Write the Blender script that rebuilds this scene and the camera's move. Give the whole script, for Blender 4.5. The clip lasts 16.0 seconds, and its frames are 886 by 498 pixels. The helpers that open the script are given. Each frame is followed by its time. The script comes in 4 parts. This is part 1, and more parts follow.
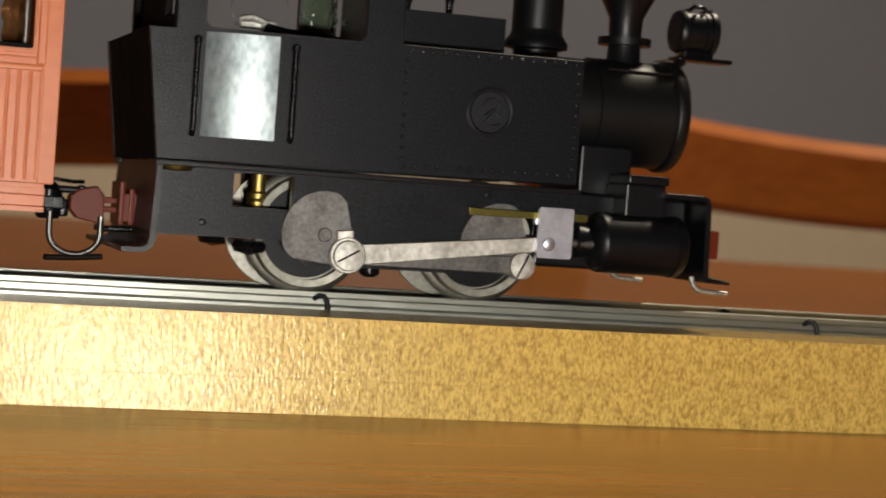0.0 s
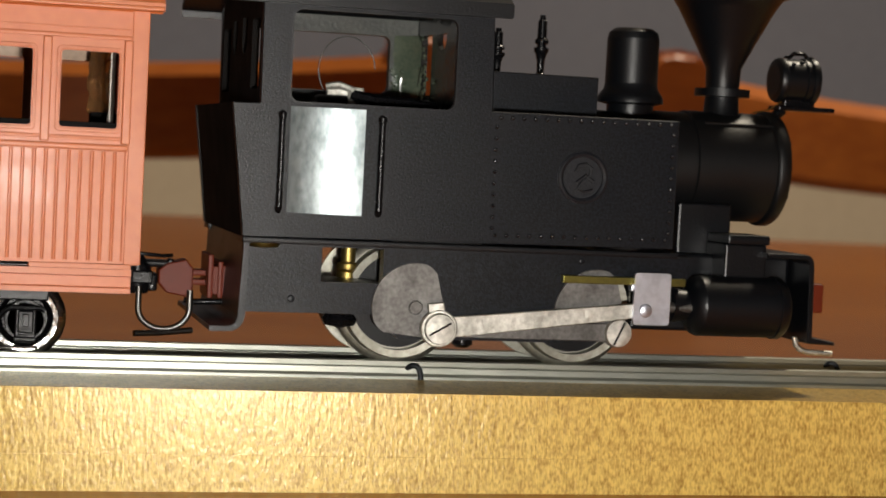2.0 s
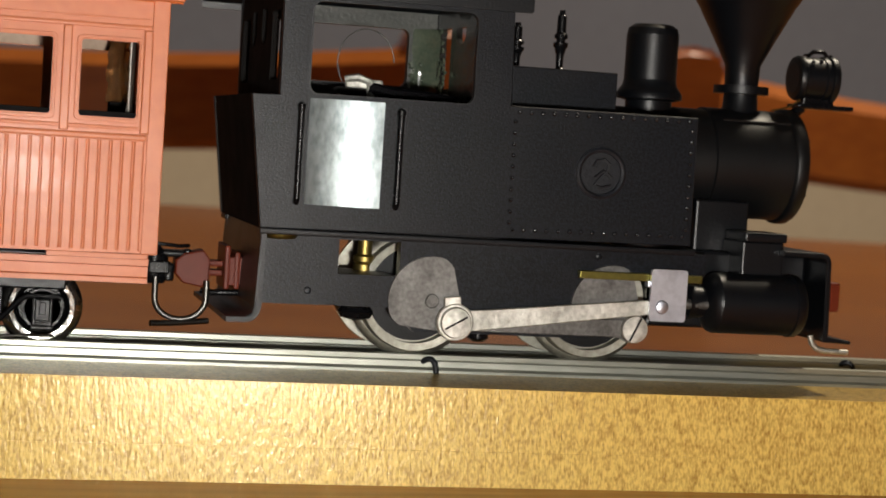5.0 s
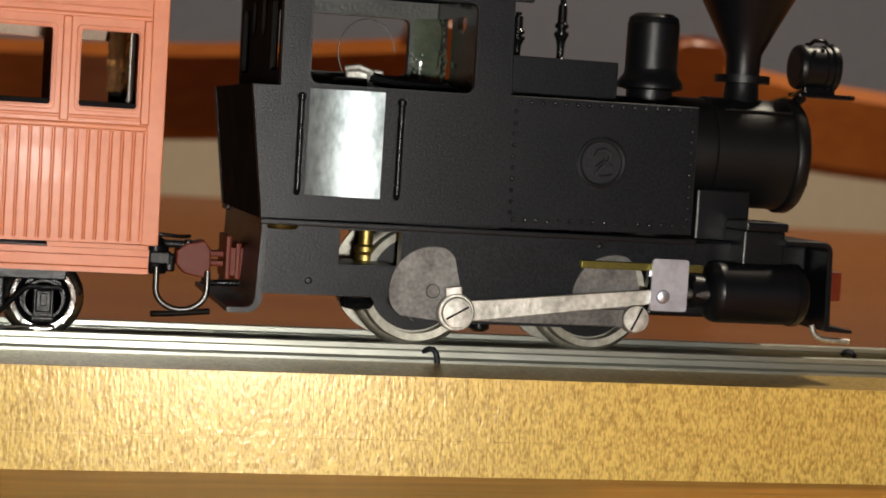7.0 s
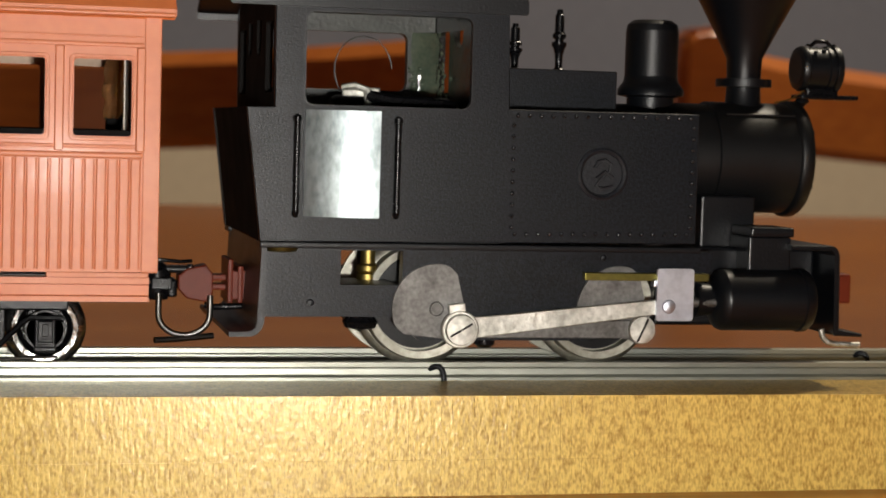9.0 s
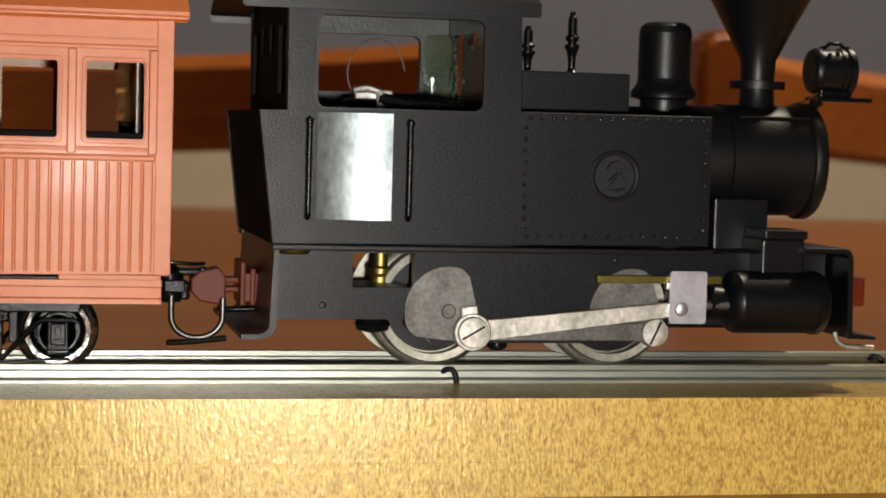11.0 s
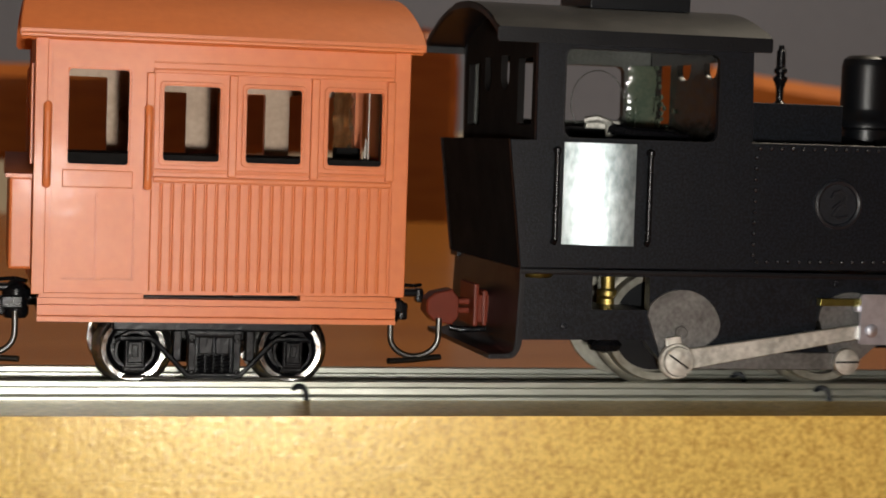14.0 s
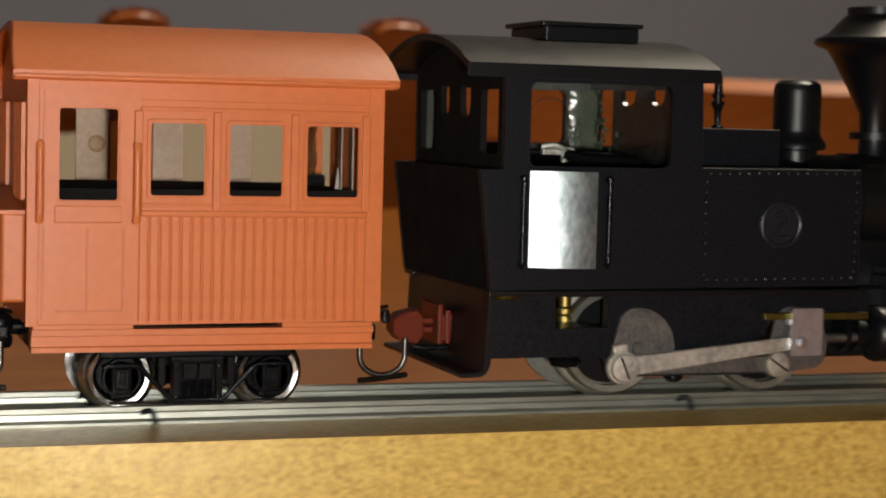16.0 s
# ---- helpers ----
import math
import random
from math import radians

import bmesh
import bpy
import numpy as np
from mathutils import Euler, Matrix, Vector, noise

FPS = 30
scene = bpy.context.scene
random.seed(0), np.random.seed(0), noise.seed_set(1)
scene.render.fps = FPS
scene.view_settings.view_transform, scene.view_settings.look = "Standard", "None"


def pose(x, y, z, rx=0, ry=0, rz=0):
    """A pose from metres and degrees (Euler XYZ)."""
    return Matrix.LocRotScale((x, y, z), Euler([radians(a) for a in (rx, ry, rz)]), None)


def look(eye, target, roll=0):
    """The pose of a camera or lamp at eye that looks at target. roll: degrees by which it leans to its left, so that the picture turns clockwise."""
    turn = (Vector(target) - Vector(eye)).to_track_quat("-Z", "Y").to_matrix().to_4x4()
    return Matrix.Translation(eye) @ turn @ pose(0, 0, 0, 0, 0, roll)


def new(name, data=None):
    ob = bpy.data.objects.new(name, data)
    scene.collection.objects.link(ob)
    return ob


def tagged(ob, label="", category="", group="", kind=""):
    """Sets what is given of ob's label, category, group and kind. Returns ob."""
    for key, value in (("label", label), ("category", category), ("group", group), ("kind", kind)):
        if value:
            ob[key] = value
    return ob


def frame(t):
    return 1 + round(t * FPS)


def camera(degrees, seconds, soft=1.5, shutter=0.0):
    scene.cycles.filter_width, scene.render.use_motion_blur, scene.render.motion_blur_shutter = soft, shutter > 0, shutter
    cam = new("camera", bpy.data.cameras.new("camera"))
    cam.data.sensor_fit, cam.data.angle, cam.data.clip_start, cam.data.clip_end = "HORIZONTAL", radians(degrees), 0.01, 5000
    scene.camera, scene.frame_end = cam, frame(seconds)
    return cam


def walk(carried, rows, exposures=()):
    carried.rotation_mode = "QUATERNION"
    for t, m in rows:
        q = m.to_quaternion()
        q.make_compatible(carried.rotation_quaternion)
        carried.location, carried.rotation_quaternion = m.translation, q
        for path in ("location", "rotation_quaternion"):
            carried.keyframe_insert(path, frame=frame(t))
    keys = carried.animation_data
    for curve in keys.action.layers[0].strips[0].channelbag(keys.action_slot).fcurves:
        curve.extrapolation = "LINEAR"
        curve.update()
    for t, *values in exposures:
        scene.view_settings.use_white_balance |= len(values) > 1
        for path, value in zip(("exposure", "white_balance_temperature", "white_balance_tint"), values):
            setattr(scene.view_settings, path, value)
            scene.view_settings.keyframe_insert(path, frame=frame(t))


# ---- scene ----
MM = 0.001
TABLE_TO_RAIL = 9.5          # rail head above the table top, mm
YC = 5.3                     # centre line of the track, mm

# ---- camera ----
cam = camera(26.066, 16.0, soft=1.75, shutter=0.5)
# seconds, eye x, y, z in mm, heading to the right, tilt up, lean in degrees
PATH = [
    (0.0, -40.84, -161.28, 18.85, 17.727, -1.691, 4.126),
    (0.5, -40.03, -160.56, 18.74, 16.350, -2.207, 4.111),
    (1.0, -38.59, -159.76, 21.92, 15.423, -3.093, 2.499),
    (1.5, -38.74, -158.85, 26.94, 14.607, -2.745, 2.304),
    (2.0, -38.43, -158.09, 27.43, 14.330, -2.899, 2.970),
    (2.5, -38.66, -157.88, 27.40, 14.354, -3.103, 3.279),
    (3.0, -38.73, -157.92, 27.48, 14.275, -3.277, 3.496),
    (3.5, -38.83, -157.98, 27.46, 14.091, -3.164, 3.667),
    (4.0, -38.86, -158.01, 27.43, 13.976, -3.094, 3.670),
    (6.5, -38.80, -157.83, 27.38, 14.037, -3.271, 3.731),
    (7.0, -38.56, -157.97, 27.42, 13.882, -3.415, 3.554),
    (7.5, -38.15, -157.61, 27.61, 13.670, -3.558, 2.796),
    (8.0, -37.02, -157.32, 28.26, 13.147, -3.759, 1.821),
    (8.5, -36.48, -157.41, 29.16, 13.133, -3.572, 1.803),
    (9.0, -36.34, -157.28, 29.14, 13.071, -3.563, 1.638),
    (9.5, -36.21, -157.24, 29.13, 12.928, -3.547, 1.602),
    (12.0, -35.72, -157.36, 29.10, 12.395, -3.473, 1.606),
    (12.5, -35.94, -157.03, 29.21, 12.557, -3.538, 1.563),
    (13.0, -35.28, -157.18, 29.30, 12.521, -3.540, 1.607),
    (13.5, -31.82, -158.51, 28.74, 12.043, -2.915, 1.541),
    (14.0, -26.07, -159.20, 30.19, 13.432, -3.227, 1.922),
    (14.5, -19.28, -159.76, 31.27, 14.914, -3.478, 2.128),
    (15.0, -9.93, -159.95, 31.97, 15.774, -3.666, 2.387),
    (15.5, 4.10, -161.11, 33.53, 17.492, -3.880, 2.471),
    (16.0, 18.80, -162.63, 34.87, 18.721, -3.925, 1.437),
]


def aim(x, y, z, heading, tilt, lean):
    h, p = radians(heading), radians(tilt)
    eye = Vector((x, y, z)) * MM
    way = Vector((math.sin(h) * math.cos(p), math.cos(h) * math.cos(p), math.sin(p)))
    return look(eye, eye + way, lean)


cam.data.dof.use_dof, cam.data.dof.focus_distance, cam.data.dof.aperture_fstop = True, 0.153, 90.0
walk(cam, [(t, aim(*row)) for t, *row in PATH])

# ---- world and lights ----
world = bpy.data.worlds.new("room_dusk")
scene.world = world
world.use_nodes = True
world.node_tree.nodes["Background"].inputs[0].default_value = (0.5, 0.55, 0.7, 1)
world.node_tree.nodes["Background"].inputs[1].default_value = 0.02


def lamp(name, kind, eye, target, power, colour, size):
    data = bpy.data.lights.new(name, kind)
    data.energy, data.color = power, colour
    if kind == "AREA":
        data.shape, data.size = "DISK", size
    else:
        data.shadow_soft_size = size
    ob = new(name, data)
    ob.matrix_world = look(eye, target)
    return ob


# ceiling lamp over the far side of the table; the white light of the filming telephone is a thing further down
lamp("ceiling_lamp", "AREA", (0.784, 0.54, 1.34), (0.42, 0.66, 0.0), 19.0, (1.0, 0.88, 0.69), 0.22)
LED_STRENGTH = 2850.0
scene.view_settings.exposure = 0.0


# ---- materials ----
def material(name, base, rough=0.5, metal=0.0, vary=None, scale=200.0, stretch=(1, 1, 1), mix=0.5,
             bump=0.0, bump_scale=None, fine=None, coat=0.0, spec=0.5, detail=4.0, coat_rough=0.12, hard=0.14, mid=0.5, saw=0.0, tint=(1, 1, 1)):
    """Principled paint with a broad stain noise, a fine grain noise and relief; scales are per metre."""
    m = bpy.data.materials.new(name)
    m.use_nodes = True
    nt = m.node_tree
    b = nt.nodes["Principled BSDF"]
    b.inputs["Roughness"].default_value, b.inputs["Metallic"].default_value = rough, metal
    b.inputs["Coat Weight"].default_value, b.inputs["Specular IOR Level"].default_value = coat, spec
    b.inputs["Coat Roughness"].default_value = coat_rough
    tc, mp = nt.nodes.new("ShaderNodeTexCoord"), nt.nodes.new("ShaderNodeMapping")
    mp.inputs["Scale"].default_value = stretch
    nt.links.new(tc.outputs["Object"], mp.inputs["Vector"])

    def grain(s, d=detail):
        n = nt.nodes.new("ShaderNodeTexNoise")
        n.inputs["Scale"].default_value, n.inputs["Detail"].default_value = s, d
        nt.links.new(mp.outputs[0], n.inputs["Vector"])
        return n.outputs["Fac"]

    vary = vary or tuple(c * 0.8 for c in base)
    big, small = grain(scale), grain((fine or scale * 6), 3.0)
    add = nt.nodes.new("ShaderNodeMath")
    add.operation = "MULTIPLY_ADD"
    nt.links.new(small, add.inputs[0])
    add.inputs[1].default_value = mix
    mul = nt.nodes.new("ShaderNodeMath")
    mul.operation = "MULTIPLY"
    nt.links.new(big, mul.inputs[0])
    mul.inputs[1].default_value = 1 - mix
    nt.links.new(mul.outputs[0], add.inputs[2])
    ramp = nt.nodes.new("ShaderNodeValToRGB")
    ramp.color_ramp.elements[0].position, ramp.color_ramp.elements[1].position = mid - hard, mid + hard
    ramp.color_ramp.elements[0].color, ramp.color_ramp.elements[1].color = (*vary, 1), (*base, 1)
    nt.links.new(add.outputs[0], ramp.inputs[0])
    nt.links.new(ramp.outputs[0], b.inputs["Base Color"])
    rr = nt.nodes.new("ShaderNodeMapRange")
    rr.inputs["To Min"].default_value, rr.inputs["To Max"].default_value = rough * 1.25, rough * 0.8
    nt.links.new(big, rr.inputs["Value"])
    nt.links.new(rr.outputs[0], b.inputs["Roughness"])
    if bump:
        bp = nt.nodes.new("ShaderNodeBump")
        bp.inputs["Distance"].default_value, bp.inputs["Strength"].default_value = bump * MM, 1.0
        nt.links.new(grain(bump_scale or scale * 6, 2.0), bp.inputs["Height"])
        if saw:      # rows of saw marks, each rising along x
            wave, rise = nt.nodes.new("ShaderNodeTexWave"), nt.nodes.new("ShaderNodeBump")
            wave.wave_profile, wave.bands_direction = "SAW", "X"
            wave.inputs["Scale"].default_value = 2 * math.pi / (20 * 0.9 * MM)
            wave.inputs["Distortion"].default_value, wave.inputs["Detail Scale"].default_value = 1.2, 0.6
            nt.links.new(tc.outputs["Object"], wave.inputs["Vector"])
            rise.inputs["Distance"].default_value = saw * MM
            nt.links.new(wave.outputs["Fac"], rise.inputs["Height"])
            nt.links.new(rise.outputs[0], bp.inputs["Normal"])
        nt.links.new(bp.outputs[0], b.inputs["Normal"])
        nt.links.new(bp.outputs[0], b.inputs["Coat Normal"])
    b.inputs["Specular Tint"].default_value = (*tint, 1)
    return m


# fine pale specks in the colour stand in for glints on the grainy paint
BLACK = material("black_cast_paint", (0.0080, 0.0099, 0.0142), 0.37, vary=(0.0014, 0.0018, 0.0027), scale=500, bump=0.024, bump_scale=6500, fine=4600, mix=0.9, spec=0.24, hard=0.095, mid=0.51)
RIVET = material("rubbed_black_rivets", (0.014, 0.016, 0.020), 0.24, vary=(0.006, 0.007, 0.009), scale=900, fine=4000, bump=0.01, bump_scale=4000, spec=0.55)
WORN_BLACK = material("worn_black_paint", (0.012, 0.0138, 0.018), 0.40, vary=(0.004, 0.005, 0.007), scale=900, fine=4000, bump=0.03, bump_scale=4000, spec=0.34)
TRUCK = material("glossy_black_plastic", (0.0036, 0.0038, 0.0048), 0.30, vary=(0.0018, 0.0018, 0.0024), scale=400, fine=2500, bump=0.04, bump_scale=1800, spec=0.14)
BLACK_SMOOTH = material("black_satin_paint", (0.0030, 0.0036, 0.0050), 0.36, scale=250, bump=0.020, bump_scale=4500, spec=0.34)
# a little paler and rougher than the satin, tuned to spread the ceiling lamp's sheen
BLACK_SMOKEBOX = material("smokebox_black_paint", (0.0040, 0.0043, 0.0050), 0.42, vary=(0.003, 0.003, 0.0033), scale=300, bump=0.014, bump_scale=5000, spec=0.36)
BLACK_PLASTIC = material("black_plastic", (0.0044, 0.0044, 0.0052), 0.26, scale=300, bump=0.022, bump_scale=1500, spec=0.16)
NICKEL = material("nickel_silver", (0.72, 0.71, 0.65), 0.54, 1.0, vary=(0.38, 0.37, 0.33), scale=520, fine=2200, bump=0.075, bump_scale=1500)
CRANK = material("worn_steel", (0.215, 0.208, 0.200), 0.58, 1.0, vary=(0.10, 0.096, 0.090), scale=350, fine=2500, bump=0.04, bump_scale=1500)
TYRE = material("turned_tyre_steel", (0.44, 0.425, 0.365), 0.46, 1.0, vary=(0.27, 0.26, 0.215), scale=300, fine=2000, bump=0.012, bump_scale=1500)
FOIL = material("crumpled_foil", (0.88, 0.66, 0.40), 0.20, 0.85, vary=(0.55, 0.34, 0.16), scale=500, stretch=(1, 1, 0.3), fine=1500, bump=0.05, bump_scale=900)
RAIL = material("rail_metal", (0.53, 0.535, 0.47), 0.40, 0.9, vary=(0.32, 0.325, 0.275), scale=60, stretch=(0.15, 1, 1), fine=1500, bump=0.008, bump_scale=900)
PLATE = material("polished_plate", (0.28, 0.314, 0.32), 0.37, 1.0, vary=(0.12, 0.142, 0.146), scale=330, stretch=(1.0, 1, 0.5), fine=2000, mix=0.5, bump=0.028, bump_scale=700)
GLUE = material("brown_glue", (0.20, 0.10, 0.035), 0.5, vary=(0.32, 0.19, 0.08), scale=700)
STRIP = material("bright_contact_strip", (0.34, 0.30, 0.26), 0.45, 0.2, vary=(0.22, 0.18, 0.15), scale=500, stretch=(1, 1, 0.25), fine=1800, bump=0.03, bump_scale=700)
DARKCAST = material("dark_varnished_casting", (0.022, 0.020, 0.016), 0.24, vary=(0.008, 0.007, 0.006), scale=330, fine=1900, bump=0.10, bump_scale=800, spec=0.5)
PLATED = material("bright_plating", (0.52, 0.51, 0.49), 0.22, 1.0, vary=(0.24, 0.235, 0.22), scale=500, fine=2200, bump=0.10, bump_scale=1100)
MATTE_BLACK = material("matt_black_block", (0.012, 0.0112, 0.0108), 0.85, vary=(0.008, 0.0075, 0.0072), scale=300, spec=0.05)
BRIGHT = material("bright_folded_sheet", (0.72, 0.75, 0.83), 0.44, 1.0, vary=(0.46, 0.48, 0.54), scale=260, fine=1200, bump=0.03, bump_scale=500)
WIRE = material("dull_wire", (0.16, 0.155, 0.145), 0.35, 1.0, scale=400)
BRASS = material("brass", (0.42, 0.31, 0.10), 0.40, 1.0, vary=(0.27, 0.20, 0.06), scale=300, bump=0.01)
OLIVE = material("tarnished_brass", (0.20, 0.175, 0.045), 0.40, 1.0, vary=(0.13, 0.115, 0.035), scale=300, bump=0.01)
CORAL = material("coral_plastic", (0.580, 0.160, 0.043), 0.40, vary=(0.52, 0.135, 0.036), scale=70, fine=1200, bump=0.026, bump_scale=480, spec=0.36, coat=0.012, coat_rough=0.12)
CREAM = material("cream_lining", (0.45, 0.315, 0.215), 0.55, vary=(0.35, 0.235, 0.155), scale=250, fine=2000)
DARKRED = material("dark_red_plastic", (0.150, 0.024, 0.010), 0.38, scale=200, bump=0.012, spec=0.16)
ZINC = material("dull_zinc_casting", (0.048, 0.052, 0.043), 0.42, vary=(0.022, 0.024, 0.020), scale=500, fine=2500, bump=0.05, bump_scale=2500)
GREEN = material("green_board", (0.055, 0.078, 0.056), 0.16, vary=(0.10, 0.115, 0.080), scale=700, fine=3000, bump=0.08, bump_scale=900, spec=0.7)
LATH = material("raw_fibre_wood", (0.71, 0.475, 0.122), 0.31, vary=(0.32, 0.172, 0.031), scale=1100, stretch=(1.5, 1, 0.65), fine=3400, mix=0.68, bump=0.042, bump_scale=2400, spec=0.5, coat=0.14, coat_rough=0.18, hard=0.115, mid=0.47, saw=0.095, tint=(1.0, 0.84, 0.48))
TABLE = material("varnished_table_wood", (0.40, 0.152, 0.027), 0.19, vary=(0.25, 0.080, 0.012), scale=14, stretch=(0.25, 3, 3), fine=180, bump=0.03, bump_scale=260, spec=0.15)
CHAIR = material("orange_stained_wood", (0.56, 0.168, 0.027), 0.34, vary=(0.40, 0.105, 0.016), scale=9, stretch=(0.4, 3, 3), fine=90, coat=0.2)
WALL = material("grey_wall_paint", (0.275, 0.288, 0.365), 0.85, vary=(0.248, 0.26, 0.332), scale=1.5, fine=60)
CEIL = material("white_ceiling_paint", (0.75, 0.73, 0.70), 0.9, scale=2, fine=60)
FLOOR = material("pale_floor_boards", (0.42, 0.33, 0.24), 0.5, vary=(0.34, 0.26, 0.18), scale=4, stretch=(0.3, 3, 3), fine=60)
PLASTER = material("beige_plaster", (0.84, 0.72, 0.56), 0.85, vary=(0.78, 0.66, 0.51), scale=2, fine=80)

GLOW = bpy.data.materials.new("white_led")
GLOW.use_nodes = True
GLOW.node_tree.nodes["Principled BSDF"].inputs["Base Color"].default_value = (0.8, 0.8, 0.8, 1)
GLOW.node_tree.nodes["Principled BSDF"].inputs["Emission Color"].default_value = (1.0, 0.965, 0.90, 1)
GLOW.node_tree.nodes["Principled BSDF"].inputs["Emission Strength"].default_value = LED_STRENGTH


# ---- mesh tools, all in mm ----
def box(bm, x0, x1, y0, y1, z0, z1, bev=0.0):
    r = bmesh.ops.create_cube(bm, size=1.0)
    vs = r["verts"]
    for v in vs:
        v.co = Vector(((x0 + x1) / 2 + v.co.x * (x1 - x0), (y0 + y1) / 2 + v.co.y * (y1 - y0), (z0 + z1) / 2 + v.co.z * (z1 - z0)))
    if bev:
        es = list({e for v in vs for e in v.link_edges})
        bmesh.ops.bevel(bm, geom=es, offset=bev, segments=2, affect="EDGES", profile=0.5)
    return bm


def soften(bm, size, segments=2):
    """Round off the sharp edges of a plate."""
    es = [e for e in bm.edges if len(e.link_faces) == 2 and e.calc_face_angle(0.0) > 0.6]
    bmesh.ops.bevel(bm, geom=es, offset=size, offset_type="OFFSET", segments=segments, affect="EDGES", clamp_overlap=True)
    return bm


def lathe(bm, profile, base, axis="z", seg=32):
    """Turned body: profile of (radius, height) round an axis through base."""
    frames = {"z": ((1, 0, 0), (0, 1, 0), (0, 0, 1)), "x": ((0, 1, 0), (0, 0, 1), (1, 0, 0)), "y": ((0, 0, 1), (1, 0, 0), (0, 1, 0)),
              "-y": ((1, 0, 0), (0, 0, 1), (0, -1, 0))}
    u, v, w = (Vector(a) for a in frames[axis])
    base = Vector(base)
    rings = []
    for r, h in profile:
        if r < 1e-6:
            rings.append([bm.verts.new(base + w * h)])
        else:
            rings.append([bm.verts.new(base + w * h + (u * math.cos(a) + v * math.sin(a)) * r) for a in (2 * math.pi * i / seg for i in range(seg))])
    for a, b in zip(rings, rings[1:]):
        for i in range(seg):
            q = [a[i % len(a)], a[(i + 1) % len(a)], b[(i + 1) % len(b)], b[i % len(b)]]
            q = list(dict.fromkeys(q))
            if len(q) > 2:
                bm.faces.new(q)
    for ring, flip in ((rings[0], True), (rings[-1], False)):
        if len(ring) > 2:
            bm.faces.new(ring[::-1] if flip else ring)
    return bm


def cyl(bm, base, r, h, axis="z", seg=24, bev=0.12):
    bev = min(bev, r * 0.4, abs(h) * 0.3)
    return lathe(bm, [(r - bev, 0), (r, bev), (r, h - bev), (r - bev, h)], base, axis, seg)


def tube(bm, pts, r, seg=10):
    """Round wire along a polyline."""
    pts = [Vector(q) for q in pts]
    rings = []
    ref = Vector((0.13, 0.97, 0.2)).normalized()
    for i, q in enumerate(pts):
        d = (pts[min(i + 1, len(pts) - 1)] - pts[max(i - 1, 0)]).normalized()
        u = d.cross(ref).normalized()
        v = d.cross(u).normalized()
        rings.append([bm.verts.new(q + (u * math.cos(a) + v * math.sin(a)) * r) for a in (2 * math.pi * k / seg for k in range(seg))])
    for a, b in zip(rings, rings[1:]):
        for k in range(seg):
            bm.faces.new((a[k], a[(k + 1) % seg], b[(k + 1) % seg], b[k]))
    bm.faces.new(rings[0][::-1])
    bm.faces.new(rings[-1])
    return bm


def plate(bm, outer, holes, lo, hi, plane="xz"):
    """Flat sheet with openings: outlines in the plane, thickness from lo to hi across it."""
    put = {"xz": lambda a, b, d: (a, d, b), "yz": lambda a, b, d: (d, a, b), "xy": lambda a, b, d: (a, b, d)}[plane]
    edges = []
    for loop in [outer, *holes]:
        vs = [bm.verts.new(put(a, b, lo)) for a, b in loop]
        edges += [bm.edges.new((vs[i], vs[(i + 1) % len(vs)])) for i in range(len(vs))]
    if holes:
        fs = [g for g in bmesh.ops.triangle_fill(bm, use_beauty=True, use_dissolve=False, edges=edges)["geom"] if isinstance(g, bmesh.types.BMFace)]
    else:
        fs = [bm.faces.new([e.verts[0] for e in edges])]
    ext = bmesh.ops.extrude_face_region(bm, geom=fs)
    step = Vector(put(0, 0, hi)) - Vector(put(0, 0, lo))
    for g in ext["geom"]:
        if isinstance(g, bmesh.types.BMVert):
            g.co += step
    return bm


def rounded(x0, x1, z0, z1, r=0.6, n=5):
    out = []
    for cx, cz, a0 in ((x1 - r, z1 - r, 0), (x0 + r, z1 - r, 90), (x0 + r, z0 + r, 180), (x1 - r, z0 + r, 270)):
        out += [(cx + r * math.cos(radians(a0 + 90 * i / n)), cz + r * math.sin(radians(a0 + 90 * i / n))) for i in range(n + 1)]
    return out


def part(name, bm, mat, parent=None, label="", kind="", at=None, scale=MM):
    """Link a bmesh as one mesh object under a thing; at: its own origin in mm inside the parent."""
    at = Vector(at or (0, 0, 0))
    for v in bm.verts:
        v.co = (v.co - at) * scale
    bmesh.ops.recalc_face_normals(bm, faces=bm.faces)
    for e in bm.edges:
        e.smooth = False
        if len(e.link_faces) == 2:
            turn = e.calc_face_angle(0)
            small, large = sorted(f.calc_area() for f in e.link_faces)
            e.smooth = turn < radians(3) or (turn < radians(38) and large < 6 * small)
    for f in bm.faces:
        f.smooth = True
    me = bpy.data.meshes.new(name)
    bm.to_mesh(me)
    bm.free()
    me.materials.append(mat)
    ob = new(name, me)
    ob.parent = parent
    ob.location = at * scale
    return tagged(ob, label, kind=kind)


def B():
    return bmesh.new()


